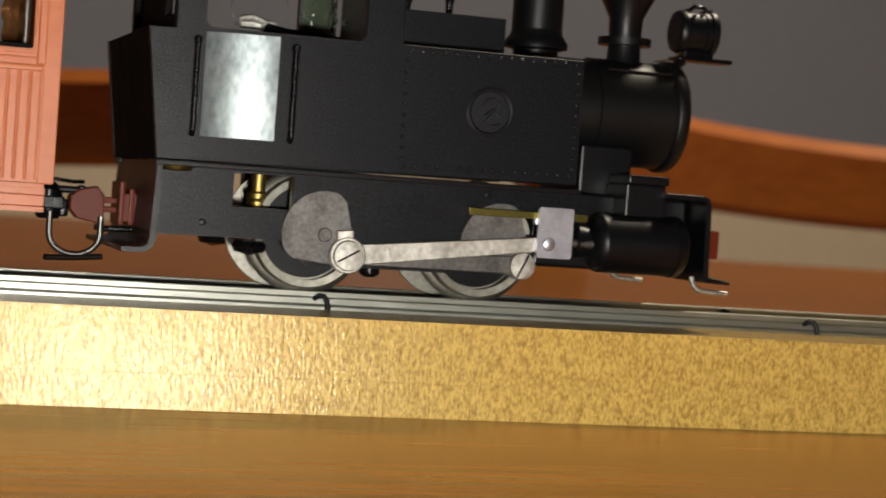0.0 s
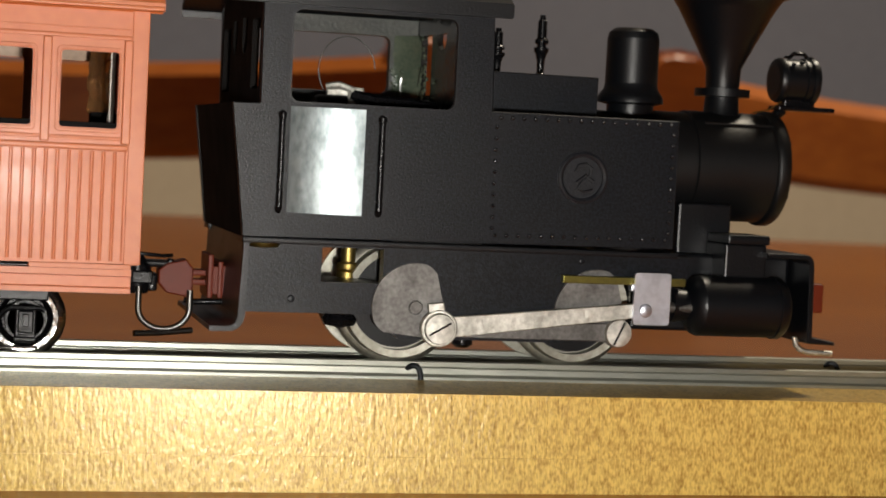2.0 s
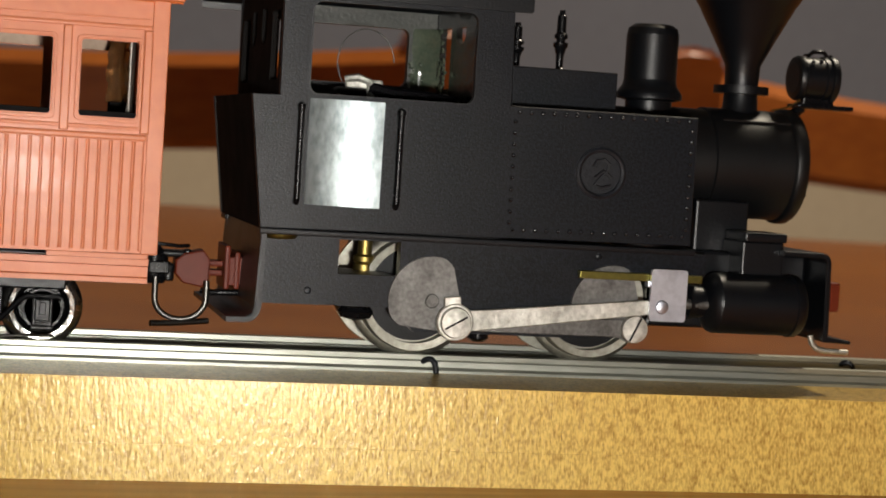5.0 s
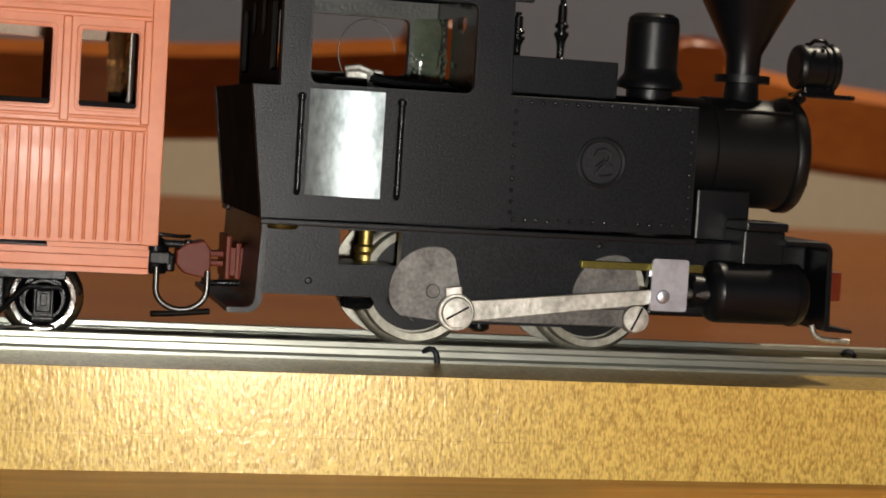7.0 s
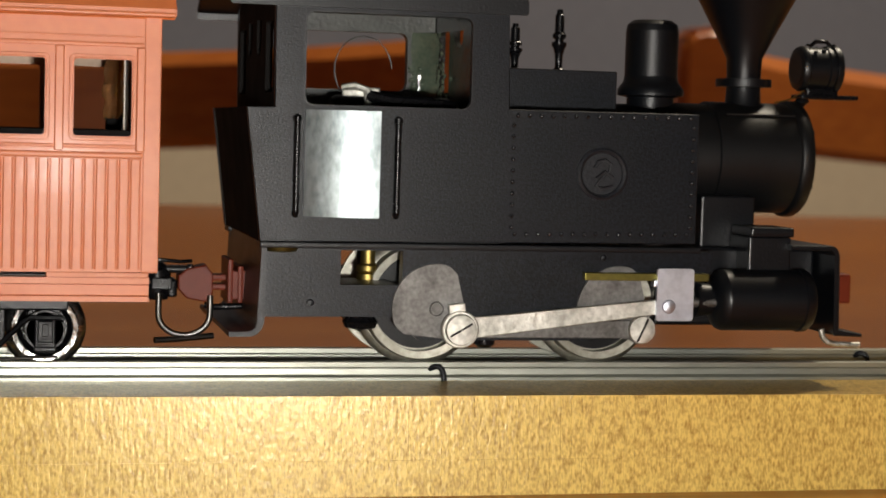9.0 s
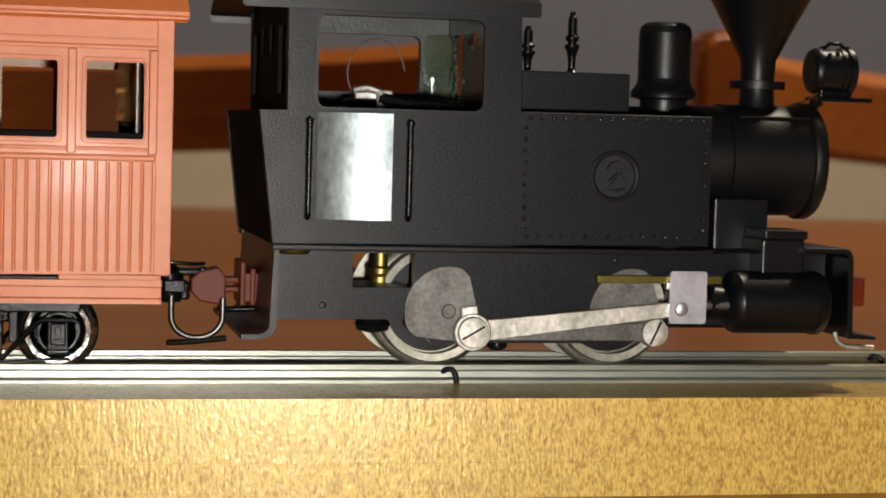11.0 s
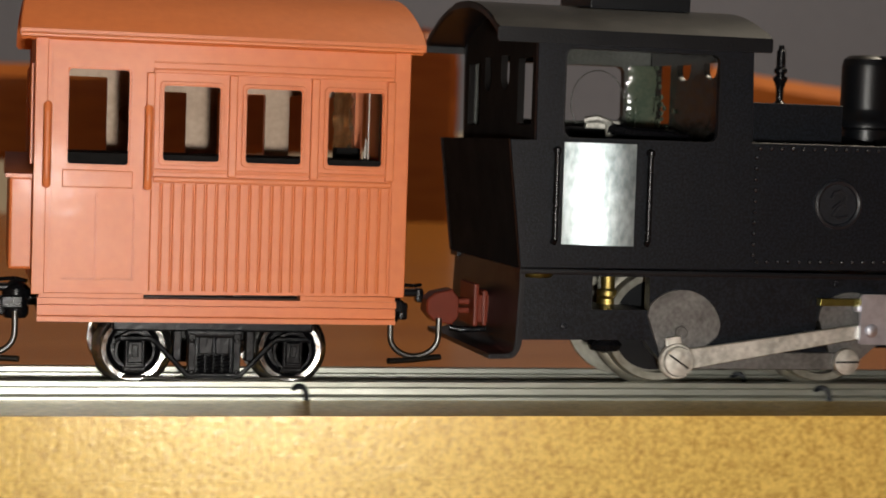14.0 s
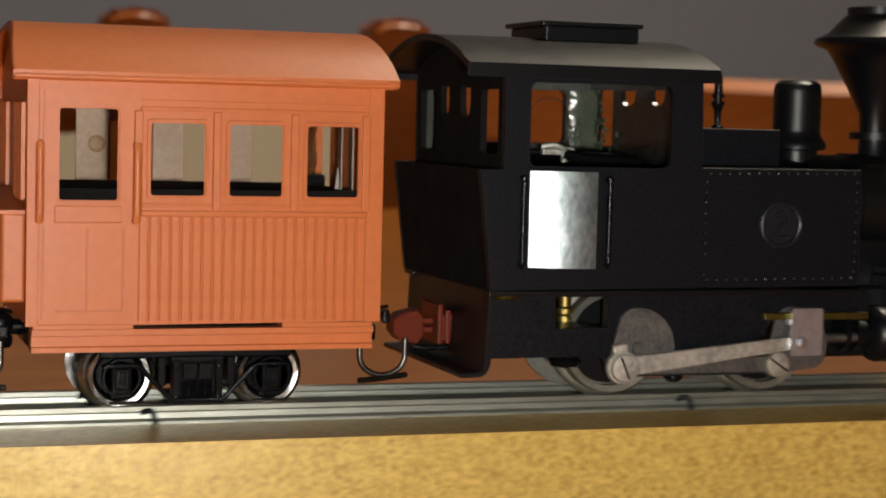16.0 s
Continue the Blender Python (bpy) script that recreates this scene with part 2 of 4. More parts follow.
# ---- table, lath, track ----
def setting():
    bm = B()
    box(bm, -900, 1100, -520, 530, -32, 0, 4)
    top = part("tabletop", bm, TABLE)
    table = new("table")
    top.parent = table
    for x in (-840, 1040):
        for y in (-460, 470):
            part("leg", box(B(), x - 32, x + 32, y - 32, y + 32, -745, -32, 3), TABLE, table)
    tagged(table, "large varnished orange-brown wooden table under the track", "table")

    board = new("track_board")
    tagged(board, "raw yellow fibreboard strip lying on the table, carrying the rails", "board")
    # two glued layers; the sawn front leans back a little towards its top
    for name, y0, z0, z1 in (("lower_layer", -9.625, 0.004, 2.872), ("upper_layer", -9.63, 2.874, TABLE_TO_RAIL - 1.53)):
        bm = box(B(), -420, 620, y0, 11.7, z0, z1, 0.015)
        for v in bm.verts:
            if v.co.y < 0:
                v.co.y -= 0.08 * (TABLE_TO_RAIL - 1.53 - v.co.z)
        part(name, bm, LATH, board)

    z = TABLE_TO_RAIL
    for y0 in (0.0, 9.8):
        r = new("rail")
        tagged(r, "bright nickel-silver model rail spiked to the board", "rail", "rails of the track")
        for name, prof in (("rail_head", [(0.22, -0.62), (0.58, -0.62), (0.8, -0.45), (0.8, -0.06), (0.74, 0), (0.06, 0), (0, -0.06), (0, -0.45)]),
                           ("rail_foot", [(-0.45, -1.53), (1.25, -1.53), (1.25, -1.30), (0.62, -1.10), (0.58, -0.624), (0.22, -0.624), (0.18, -1.10), (-0.45, -1.30)])):
            part(name, plate(B(), [(y0 + p, z + q) for p, q in prof], [], -415, 615, "yz"), RAIL, r)

    for x, y, side in ((0, -0.05, -1), (47.6, -0.05, -1), (98.4, -0.05, -1), (43.5, 9.75, -1)):
        z = TABLE_TO_RAIL
        bm = B()
        tube(bm, [(x - 0.55, y + 0.35, z - 0.62), (x - 0.50, y - 0.02, z - 0.50), (x - 0.25, y - 0.2, z - 0.36), (x + 0.1, y - 0.3, z - 0.40),
                  (x + 0.32, y - 0.42, z - 0.7), (x + 0.42, y - 0.5, z - 1.1), (x + 0.45, y - 0.6, z - 1.75)], 0.26)
        tagged(part("track_spike", bm, BLACK), "small bent black spike holding a rail down on the board", "spike", "spikes along the rails")


# ---- locomotive: local x as it stands at rest, y from the track's centre line, z from the rail head ----
AXLE_Z, REAR_X, FRONT_X, CRANK_R, ROLL_R, TREAD_R = 5.1, -1.7, 13.9, 2.4, 4.485, 4.9
CRANK_AT = -41.0
HEAD_Z, ROD_L = 5.55, 17.75


def wheel(x, y_out, r, rim):
    """A driving wheel as part of an axle set; sgn points outwards."""
    sgn = 1 if y_out > 0 else -1
    ax = "y" if sgn > 0 else "-y"
    bm = B()
    lathe(bm, [(r - 1.0, 0.0), (r + 0.55, 0.0), (r + 0.6, 0.25), (r + 0.35, 0.5), (r, 0.62), (r - 0.03, 1.75), (r - 0.14, 1.9), (r - rim, 1.85), (r - rim, 0.5),
               (r - 1.0, 0.5)], (x, y_out - sgn * 1.9, AXLE_Z if r > 4 else r), ax, 56)
    return bm


def loco():
    L = new("steam_locomotive")
    tagged(L, "black model narrow-gauge tank locomotive with bright side rods on the rails", "model locomotive")
    S, T = -12.6, 0.6
    side = [(-16.35, 10.45), (20.0, 10.75), (19.95, 21.5), (3.7, 21.45), (3.45, 30.4), (-15.5, 30.2), (-15.4, 21.1), (-17.6, 21.05)]
    win = rounded(-13.0, 0.45, 21.35, 28.65, 0.7)
    for s in (1, -1):
        bm = B()
        plate(bm, side, [win if s > 0 else rounded(-13.0, 0.2, 23.1, 28.4, 0.7)], s * S, s * (S + T))
        soften(bm, 0.07, 1)
        part("cab_and_tank_side", bm, BLACK, L, "black grained side sheet with a cab window")
        # raised lip round the cab window
        bm = B()
        edge = win if s > 0 else rounded(-13.0, 0.2, 23.1, 28.4, 0.7)
        plate(bm, rounded(-13.12, 0.57, 21.23, 28.77, 0.8) if s > 0 else rounded(-13.12, 0.32, 22.98, 28.52, 0.8), [edge], s * (S - 0.05), s * (S + 0.1))
        part("window_rim", bm, BLACK_SMOOTH, L)
        # bright access plate with its two grab rails
        bm = B()
        vs = []
        n = 8
        for i in range(n + 1):
            u = i / n
            x = -12.95 + 5.8 * u
            d = -0.15 - 2.75 * u + 1.35 * u * u
            vs.append((x, s * (S + d)))
        for (x0, y0), (x1, y1) in zip(vs, vs[1:]):
            q = [bm.verts.new((x0, y0, 12.5)), bm.verts.new((x1, y1, 12.5)), bm.verts.new((x1, y1, 20.95)), bm.verts.new((x0, y0, 20.95))]
            bm.faces.new(q)
        bmesh.ops.remove_doubles(bm, verts=bm.verts, dist=1e-4)
        ext = bmesh.ops.extrude_face_region(bm, geom=bm.faces[:])
        for g in ext["geom"]:
            if isinstance(g, bmesh.types.BMVert):
                g.co.y = s * (S + 0.02)
        part("door_plate", bm, PLATE, L, "polished metal sheet fixed over the cab door")
        for x in (-13.65, -5.55):
            bm = B()
            y = s * (S - 0.55)
            tube(bm, [(x, s * S, 20.3), (x, y * 0.985, 20.35), (x, y, 20.1), (x, y, 12.9), (x, y * 0.985, 12.65), (x, s * S, 12.7)], 0.27)
            lathe(bm, [(0.01, -0.35), (0.36, -0.15), (0.36, 0.2), (0.01, 0.4)], (x, y, 20.2), "z", 10)
            part("grab_rail", bm, BLACK_PLASTIC, L)
        # rivets of the side tank
        bm = B()
        spots = [(4.4 + 0.985 * i, 20.95) for i in range(16)] + [(4.4 + 0.985 * i, 11.35) for i in range(16)]
        spots += [(4.1, 11.9 + 0.92 * i) for i in range(10)] + [(19.45, 11.9 + 0.92 * i) for i in range(10)]
        for x, z in spots:
            lathe(bm, [(0.2, 0), (0.19, 0.07), (0.15, 0.14), (0.08, 0.185), (0.0, 0.2)], (x, s * S, z + 0.012 * (x - 4)), "-y" if s > 0 else "y", 8)
        part("tank_rivets", bm, RIVET, L, kind="stuff")
        bm = B()
        rings = [(2.15, 0.0), (2.15, 0.3), (1.95, 0.42), (1.75, 0.3), (1.7, 0.06), (0.0, 0.06)]
        lathe(bm, rings, (11.65, s * S, 16.4), "-y" if s > 0 else "y", 40)
        yy = s * (S - 0.04)
        tube(bm, [(11.05, yy, 16.9), (11.3, yy, 17.4), (11.9, yy, 17.55), (12.4, yy, 17.2), (12.3, yy, 16.6), (11.7, yy, 16.1), (11.2, yy, 15.4), (11.8, yy, 15.2), (12.6, yy, 15.4)], 0.16, 6)
        tube(bm, [(11.2, yy, 16.0), (11.9, yy, 16.6), (12.6, yy, 16.1)], 0.16, 6)
        part("round_badge", bm, WORN_BLACK, L, "raised round cast badge with a worn device")
        # side tank top and running board
        part("tank_body", box(B(), 3.6, 19.7, min(s * 6.2, s * 12.0), max(s * 6.2, s * 12.0), 10.7, 21.4, 0.15), BLACK, L)
        part("running_board", box(B(), -16.3, 20.6, min(s * 9.5, s * 12.35), max(s * 9.5, s * 12.35), 9.95, 10.42, 0.08), BLACK_SMOOTH, L)
        # brass guide bar
        part("slide_bar", box(B(), 10.6, 21.4, min(s * 11.6, s * 12.4), max(s * 11.6, s * 12.3), 7.62, 8.25, 0.05), OLIVE, L, "tarnished brass slide bar")
    # cab ends
    def u_win(c, w=2.3, z=26.6, deep=1.3):
        return [(c - w, 28.4), (c + w, 28.4)] + [(c + w * math.cos(a), z - deep * math.sin(a)) for a in (math.pi * i / 8 for i in range(9))]
    rear_w = [rounded(-10.9, -6.4, 22.3, 28.0, 0.3, 3), rounded(6.4, 10.9, 22.3, 28.0, 0.3, 3), u_win(3.7, 1.2), u_win(-2.1, 1.4)]
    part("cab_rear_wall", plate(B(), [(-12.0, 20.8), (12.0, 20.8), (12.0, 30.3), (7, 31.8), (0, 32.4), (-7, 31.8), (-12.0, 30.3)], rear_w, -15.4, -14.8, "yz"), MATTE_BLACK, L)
    part("cab_front_wall", plate(B(), [(-12.0, 20.8), (12.0, 20.8), (12.0, 30.3), (7, 31.8), (0, 32.4), (-7, 31.8), (-12.0, 30.3)],
                                 [u_win(2.45, 1.75, 27.9, 1.05), u_win(-4.25, 1.6, 27.9, 1.0), rounded(6.0, 9.9, 23.0, 28.5, 0.2, 2), rounded(-10.6, -7.4, 23.0, 28.5, 0.2, 2)], 2.85, 3.4, "yz"), DARKCAST, L)
    part("cab_lining", plate(B(), [(-14.6, 11.3), (2.8, 11.3), (2.8, 30.0), (-14.6, 30.0)], [rounded(-13.0, 0.2, 23.1, 28.4, 0.7)], 11.55, 11.95), ZINC, L, "bare dull casting inside the cab")
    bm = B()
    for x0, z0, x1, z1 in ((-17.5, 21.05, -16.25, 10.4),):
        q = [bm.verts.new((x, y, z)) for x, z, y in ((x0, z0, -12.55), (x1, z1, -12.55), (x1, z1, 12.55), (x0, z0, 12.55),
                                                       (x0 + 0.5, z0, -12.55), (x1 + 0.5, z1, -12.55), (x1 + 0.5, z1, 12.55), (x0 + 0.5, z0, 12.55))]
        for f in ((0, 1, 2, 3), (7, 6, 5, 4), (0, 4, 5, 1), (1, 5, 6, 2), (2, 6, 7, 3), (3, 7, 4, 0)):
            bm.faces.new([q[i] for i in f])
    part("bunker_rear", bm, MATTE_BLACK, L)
    part("bunker_top", box(B(), -17.1, -15.2, -12.0, 12.0, 20.75, 21.0, 0.05), BLACK_SMOOTH, L)
    part("cab_floor", box(B(), -16.2, 3.5, -11.9, 11.9, 10.5, 11.2), BLACK_SMOOTH, L)
    # arched roof
    bm = B()
    arc = []
    for i in range(25):
        a = -1 + 2 * i / 24
        arc.append((a * 13.3, 30.2 + 2.8 * (1 - abs(a) ** 2.1)))
    outline = arc + [(13.3, 29.0), (12.9, 29.0)] + [(y * 0.965, z - 0.6) for y, z in arc[::-1]] + [(-12.9, 29.0), (-13.3, 29.0)]
    plate(bm, outline, [], -19.1, 4.9, "yz")
    soften(bm, 0.12)
    part("cab_roof", bm, BLACK_SMOOTH, L, "arched black cab roof with a dull sheen")
    roof_vent = part("roof_hatch", box(B(), -8.6, 0.6, -4.6, 4.6, 32.4, 34.0, 0.1), BLACK_SMOOTH, L)
    part("hatch_lid", box(B(), -9.1, 0.9, -5.0, 5.0, 34.0, 34.45, 0.12), BLACK_SMOOTH, roof_vent)
    # boiler, smokebox and fittings
    part("boiler", lathe(B(), [(4.5, 3.4), (4.5, 26.0)], (0, 0, 17.9), "x", 40), BLACK, L)
    part("boiler_cover", box(B(), 3.4, 14.7, -6.5, 6.5, 21.2, 25.0, 0.12), BLACK, L)
    bm = B()
    lathe(bm, [(4.3, 19.7), (4.75, 19.8), (4.75, 25.0), (4.95, 25.1), (4.95, 32.5), (5.15, 32.6), (5.25, 32.8), (5.25, 33.5), (5.05, 33.8), (4.6, 33.9), (4.5, 34.0), (1.6, 34.4), (0, 34.45)], (0, 0, 17.9), "x", 56)
    tube(bm, [(26.0, -3.2, 21.75), (32.5, -3.2, 21.75)], 0.14, 6)
    for k in range(6):
        a = radians(30 + 60 * k)
        lathe(bm, [(0.3, 0), (0.3, 0.4), (0.01, 0.55)], (33.5, 4.7 * math.cos(a), 17.9 + 4.7 * math.sin(a)), "x", 8)
    part("smokebox", bm, BLACK_SMOKEBOX, L, "smooth black smokebox with a rim and door")
    part("dome", lathe(B(), [(2.1, 21.0), (2.1, 23.0), (2.95, 23.2), (2.95, 23.7), (2.75, 24.0), (2.45, 24.4), (2.36, 24.9), (2.34, 28.9), (2.2, 29.5), (1.7, 29.85), (0, 29.95)], (19.95, 0, 0), "z", 40), BLACK_SMOOTH, L)
    bm = B()
    lathe(bm, [(2.0, 22.0), (1.6, 22.9), (1.52, 24.2), (2.5, 24.25), (2.5, 24.95), (1.52, 25.0), (1.6, 26.8), (2.7, 29.0), (4.35, 32.1), (5.0, 33.1), (6.1, 33.5), (6.3, 33.8), (6.1, 34.2),
               (5.0, 34.7), (3.4, 36.4), (3.1, 36.6), (3.1, 37.3), (2.6, 37.4), (2.4, 36.4), (0, 36.3)], (28.75, 0, 0), "z", 48)
    part("chimney", bm, BLACK_SMOOTH, L, "black balloon-shaped spark-arresting chimney")
    for x, y, z0, h in ((11.45, 0.3, 24.9, 5.6), (7.35, 0.0, 24.9, 4.2)):
        k = h / 5.6
        part("whistle", lathe(B(), [(0.62, 0), (0.62, 0.25 * k), (0.32, 0.5 * k), (0.36, 1.6 * k), (0.52, 2.2 * k), (0.66, 2.4 * k), (0.66, 2.7 * k), (0.4, 2.8 * k), (0.4, 3.0 * k), (0.6, 3.1 * k), (0.6, 3.4 * k),
                                 (0.42, 3.6 * k), (0.4, 5.1 * k), (0.28, 5.2 * k), (0.25, 5.6 * k), (0, 5.62 * k)], (x, y, z0), "z", 16), BLACK_PLASTIC, L)
    bm = B()
    lathe(bm, [(1.4, 33.75), (1.9, 33.85), (2.05, 34.1), (2.05, 34.4), (1.95, 34.5), (1.95, 36.3), (2.08, 36.4), (2.08, 36.65), (1.97, 36.7), (1.97, 36.95), (2.15, 37.0), (2.2, 37.3), (2.1, 37.6), (1.9, 37.65), (1.75, 37.1), (0, 37.0)], (0, 0, 26.1), "x", 36)
    head = part("headlamp", bm, BLACK_SMOOTH, L, "black drum headlamp on a bracket")
    bm = B()
    box(bm, 33.9, 39.4, -1.3, 1.3, 23.35, 23.75, 0.1)
    box(bm, 34.6, 37.6, -0.8, 0.8, 23.7, 24.4, 0.1)
    tube(bm, [(33.6, 0, 22.4), (34.8, 0, 23.4)], 0.5, 8)
    part("headlamp_bracket", bm, BLACK_PLASTIC, head)
    bm = B()
    for k in range(7):
        a = radians(40 + 20 * k)
        lathe(bm, [(0.24, 0), (0.2, 0.15), (0, 0.25)], (35.0 + (k % 3) * 1.1, -2.0 * math.cos(a), 26.2 + 2.0 * math.sin(a)), "z", 7)
    tube(bm, [(35.0, 0, 28.1), (35.6, 0, 28.6), (36.6, 0, 28.6), (37.0, 0, 28.2)], 0.2, 6)
    part("lamp_top", bm, BLACK_PLASTIC, head)
    part("drain_wire", tube(B(), [(31.2, -1.5, 22.9), (33.0, -1.0, 23.3), (34.2, -0.9, 24.1)], 0.07, 6), BRASS, L)
    part("smokebox_saddle", box(B(), 23.2, 28.2, -5.2, 5.2, 9.0, 14.6, 0.2), BLACK_SMOOTH, L)

    # frame: side plates with the notch behind the rear wheel, ashpan between
    outline = [(-16.05, 10.0), (-16.05, 4.35), (-4.75, 4.4), (-4.2, 3.6), (-3.0, 2.5), (12.0, 2.5), (12.6, 3.0), (10.6, 4.8), (10.9, 6.3), (12.0, 7.4), (14.0, 8.0), (17.0, 8.0), (22.1, 8.2), (22.1, 10.0)]
    notch = [(-9.6, 6.95), (-4.5, 6.95), (-4.5, 9.75), (-9.6, 9.75)]
    for s in (1, -1):
        part("frame_plate", plate(B(), outline, [notch], s * -11.2, s * -9.9), BLACK, L, "grained black frame casting")
        for x, z in ((-12.0, 5.5), (12.5, 9.4)):
            part("frame_boss", lathe(B(), [(0.3, 0), (0.25, 0.12), (0, 0.2)], (x, -s * 11.2, z), "-y" if s > 0 else "y", 8), BLACK, L)
        # rubbing foot and spring below
        part("pickup_shoe", lathe(B(), [(0.01, 0), (1.3, 0.3), (1.5, 0.8), (1.2, 1.2)], (-7.3, s * -8.0, 2.9), "z", 16), BLACK_PLASTIC, L)
        part("frame_bolt", lathe(B(), [(0.5, 0), (0.9, 0.3), (0.9, 0.9)], (3.0, s * -9.2, 1.7), "z", 12), BLACK_PLASTIC, L)
    part("gear_housing", box(B(), -4.4, 12.4, -3.6, 3.6, 2.3, 10.3, 0.3), BLACK_SMOOTH, L)
    part("rear_chassis_block", box(B(), -15.8, -9.8, -9.9, 9.9, 4.6, 10.0, 0.2), BLACK_SMOOTH, L)
    part("notch_shelf", box(B(), -9.8, -4.6, -9.9, -3.8, 6.0, 6.95, 0.1), BLACK_SMOOTH, L)
    bm = B()
    lathe(bm, [(0.95, 6.9), (0.95, 7.4), (0.75, 7.5), (0.95, 7.7), (0.95, 8.1), (0.62, 8.3), (0.62, 10.2)], (-6.2, -5.0, 0), "z", 20)
    part("brass_screw", bm, BRASS, L, "turned brass mounting screw")
    part("screw_plate", lathe(B(), [(0.4, 9.5), (1.3, 9.6), (1.5, 9.9), (1.5, 10.2)], (-14.4, -10.6, 0), "z", 20), OLIVE, L)

    # cylinders, valve chests, front beam
    for s in (1, -1):
        y = s * -9.9
        cylr = part("cylinder", lathe(B(), [(0.9, 19.7), (1.5, 19.8), (1.5, 20.3), (0.9, 20.4), (0.9, 20.9), (1.5, 21.0), (1.3, 22.5), (1.9, 22.7), (2.45, 23.1), (2.6, 23.5), (2.6, 30.3), (2.7, 30.35), (2.7, 30.9), (2.4, 31.3), (1.2, 31.5), (0, 31.5)], (0, y, 5.9), "x", 40), BLACK_SMOOTH, L)
        ch = part("valve_chest", box(B(), 25.9, 29.7, min(y, y + s * 4.6), max(y, y + s * 4.6), 7.6, 11.3, 0.15), BLACK_SMOOTH, L)
        part("chest_lid", box(B(), 26.0, 29.9, min(y - s * 0.2, y + s * 4.6), max(y - s * 0.2, y + s * 4.6), 11.3, 12.1, 0.15), BLACK_SMOOTH, ch)
    part("front_frame", box(B(), 18.6, 33.2, -7.0, 7.0, 3.4, 10.2, 0.3), BLACK_SMOOTH, L)
    prof = [(x - 0.5, z) for x, z in ((29.8, 10.7), (33.4, 10.7), (33.8, 10.6), (34.05, 10.4), (34.2, 10.1), (34.28, 9.8), (34.45, 3.5), (36.6, 3.15), (36.6, 2.85), (34.1, 2.95), (33.95, 3.2), (33.8, 9.8), (33.7, 10.05), (33.45, 10.2), (29.8, 10.25))]
    part("front_beam", soften(plate(B(), prof, [], -11.0, 11.0), 0.08, 1), BLACK_SMOOTH, L)
    prof = [(-16.0, 10.3), (-15.6, 10.3), (-15.7, 4.0), (-15.85, 3.5), (-16.15, 3.05), (-16.6, 2.8), (-17.1, 2.75), (-18.5, 2.75), (-18.5, 3.15), (-17.1, 3.17), (-16.7, 3.25), (-16.4, 3.5), (-16.28, 4.0)]
    part("rear_beam", soften(plate(B(), prof, [], -11.6, 11.6), 0.1, 2), BLACK_SMOOTH, L)
    for s in (1, -1):
        part("guard_iron", tube(B(), [(32.9, s * -9.6, 3.4), (33.05, s * -9.6, 2.75), (33.5, s * -9.6, 2.3), (34.2, s * -9.6, 2.1), (36.5, s * -9.6, 2.0)], 0.26), NICKEL, L, "bent bright wire guard iron")
    bm = B()
    box(bm, 34.2, 39.4, -1.4, 1.4, 4.85, 7.55, 0.2)
    part("front_coupler", bm, DARKRED, L, "dark red plastic coupler block")
    # rear coupler: red stock, hexagon pivot, black link
    bm = B()
    box(bm, -17.65, -17.2, -2.6, 2.6, 4.6, 8.3, 0.1)
    box(bm, -16.75, -16.3, -2.2, 2.2, 4.6, 7.7, 0.1)
    box(bm, -17.3, -15.9, -2.0, 2.0, 4.85, 7.3, 0.1)
    box(bm, -19.2, -17.3, -0.9, 0.9, 5.55, 6.05, 0.1)
    box(bm, -19.2, -17.3, -0.9, 0.9, 6.35, 6.85, 0.1)
    plate(bm, [(-21.7, 5.7), (-21.0, 4.9), (-19.4, 4.6), (-18.8, 5.3), (-18.8, 7.0), (-19.4, 7.75), (-21.0, 7.4), (-21.7, 6.8)], [], -1.9, 0.6)
    bmesh.ops.bevel(bm, geom=[e for e in bm.edges if abs(e.verts[0].co.y + 0.65) > 1.1 and abs(e.verts[1].co.y + 0.65) > 1.1 and e.verts[0].co.x < -18.7 and e.verts[1].co.x < -18.7 and e.calc_face_angle(0.0) > 0.6], offset=0.12, segments=1, affect="EDGES")
    rc = part("rear_coupler", bm, DARKRED, L, "dark red coupler with a hexagonal end")
    part("lift_wire", tube(B(), [(-16.2, -1.4, 4.25), (-17.6, -1.4, 4.2), (-18.6, -1.2, 4.15), (-19.4, -1.0, 4.3)], 0.28), BLACK_PLASTIC, rc)

    # cab interior: motor, board, wire loop, bright clip
    part("motor", lathe(B(), [(0.0, -9.2), (0.9, -9.2), (0.9, -8.6), (3.0, -8.5), (3.2, -8.2), (3.2, 1.8), (3.0, 2.0)], (0, 2.0, 19.2), "x", 28), BLACK_SMOOTH, L)
    bm = B()
    rnd = random.Random(4)
    for k in range(34):
        x, y, z = 1.4 + rnd.gauss(0, 0.7), 11.6 - abs(rnd.gauss(0, 0.35)), 24.2 + rnd.gauss(0, 1.2)
        lathe(bm, [(0.22, 0), (0.16, 0.25), (0, 0.36)], (x, y, z), "-y", 6)
    for k in range(40):
        y, z = 10.4 - abs(rnd.gauss(0, 2.4)), 25.0 + rnd.gauss(0, 1.8)
        lathe(bm, [(0.28, 0), (0.2, 0.2), (0, 0.3)], (2.88 - 0.3, y, min(z, 28.3)), "x", 6)
    tube(bm, [(1.3, 11.2, 22.0), (1.25, 11.1, 24.6)], 0.16, 6)
    cols = [[bm.verts.new((0.5 + 2.3 * i / 7 + rnd.gauss(0, 0.06), 11.5 - 1.7 * (i / 7) ** 1.5 - abs(rnd.gauss(0, 0.09)), 21.3 + 7.2 * j / 17)) for j in range(18)] for i in range(8)]
    for a, b in zip(cols, cols[1:]):
        for j in range(17):
            bm.faces.new((a[j], b[j], b[j + 1], a[j + 1]))
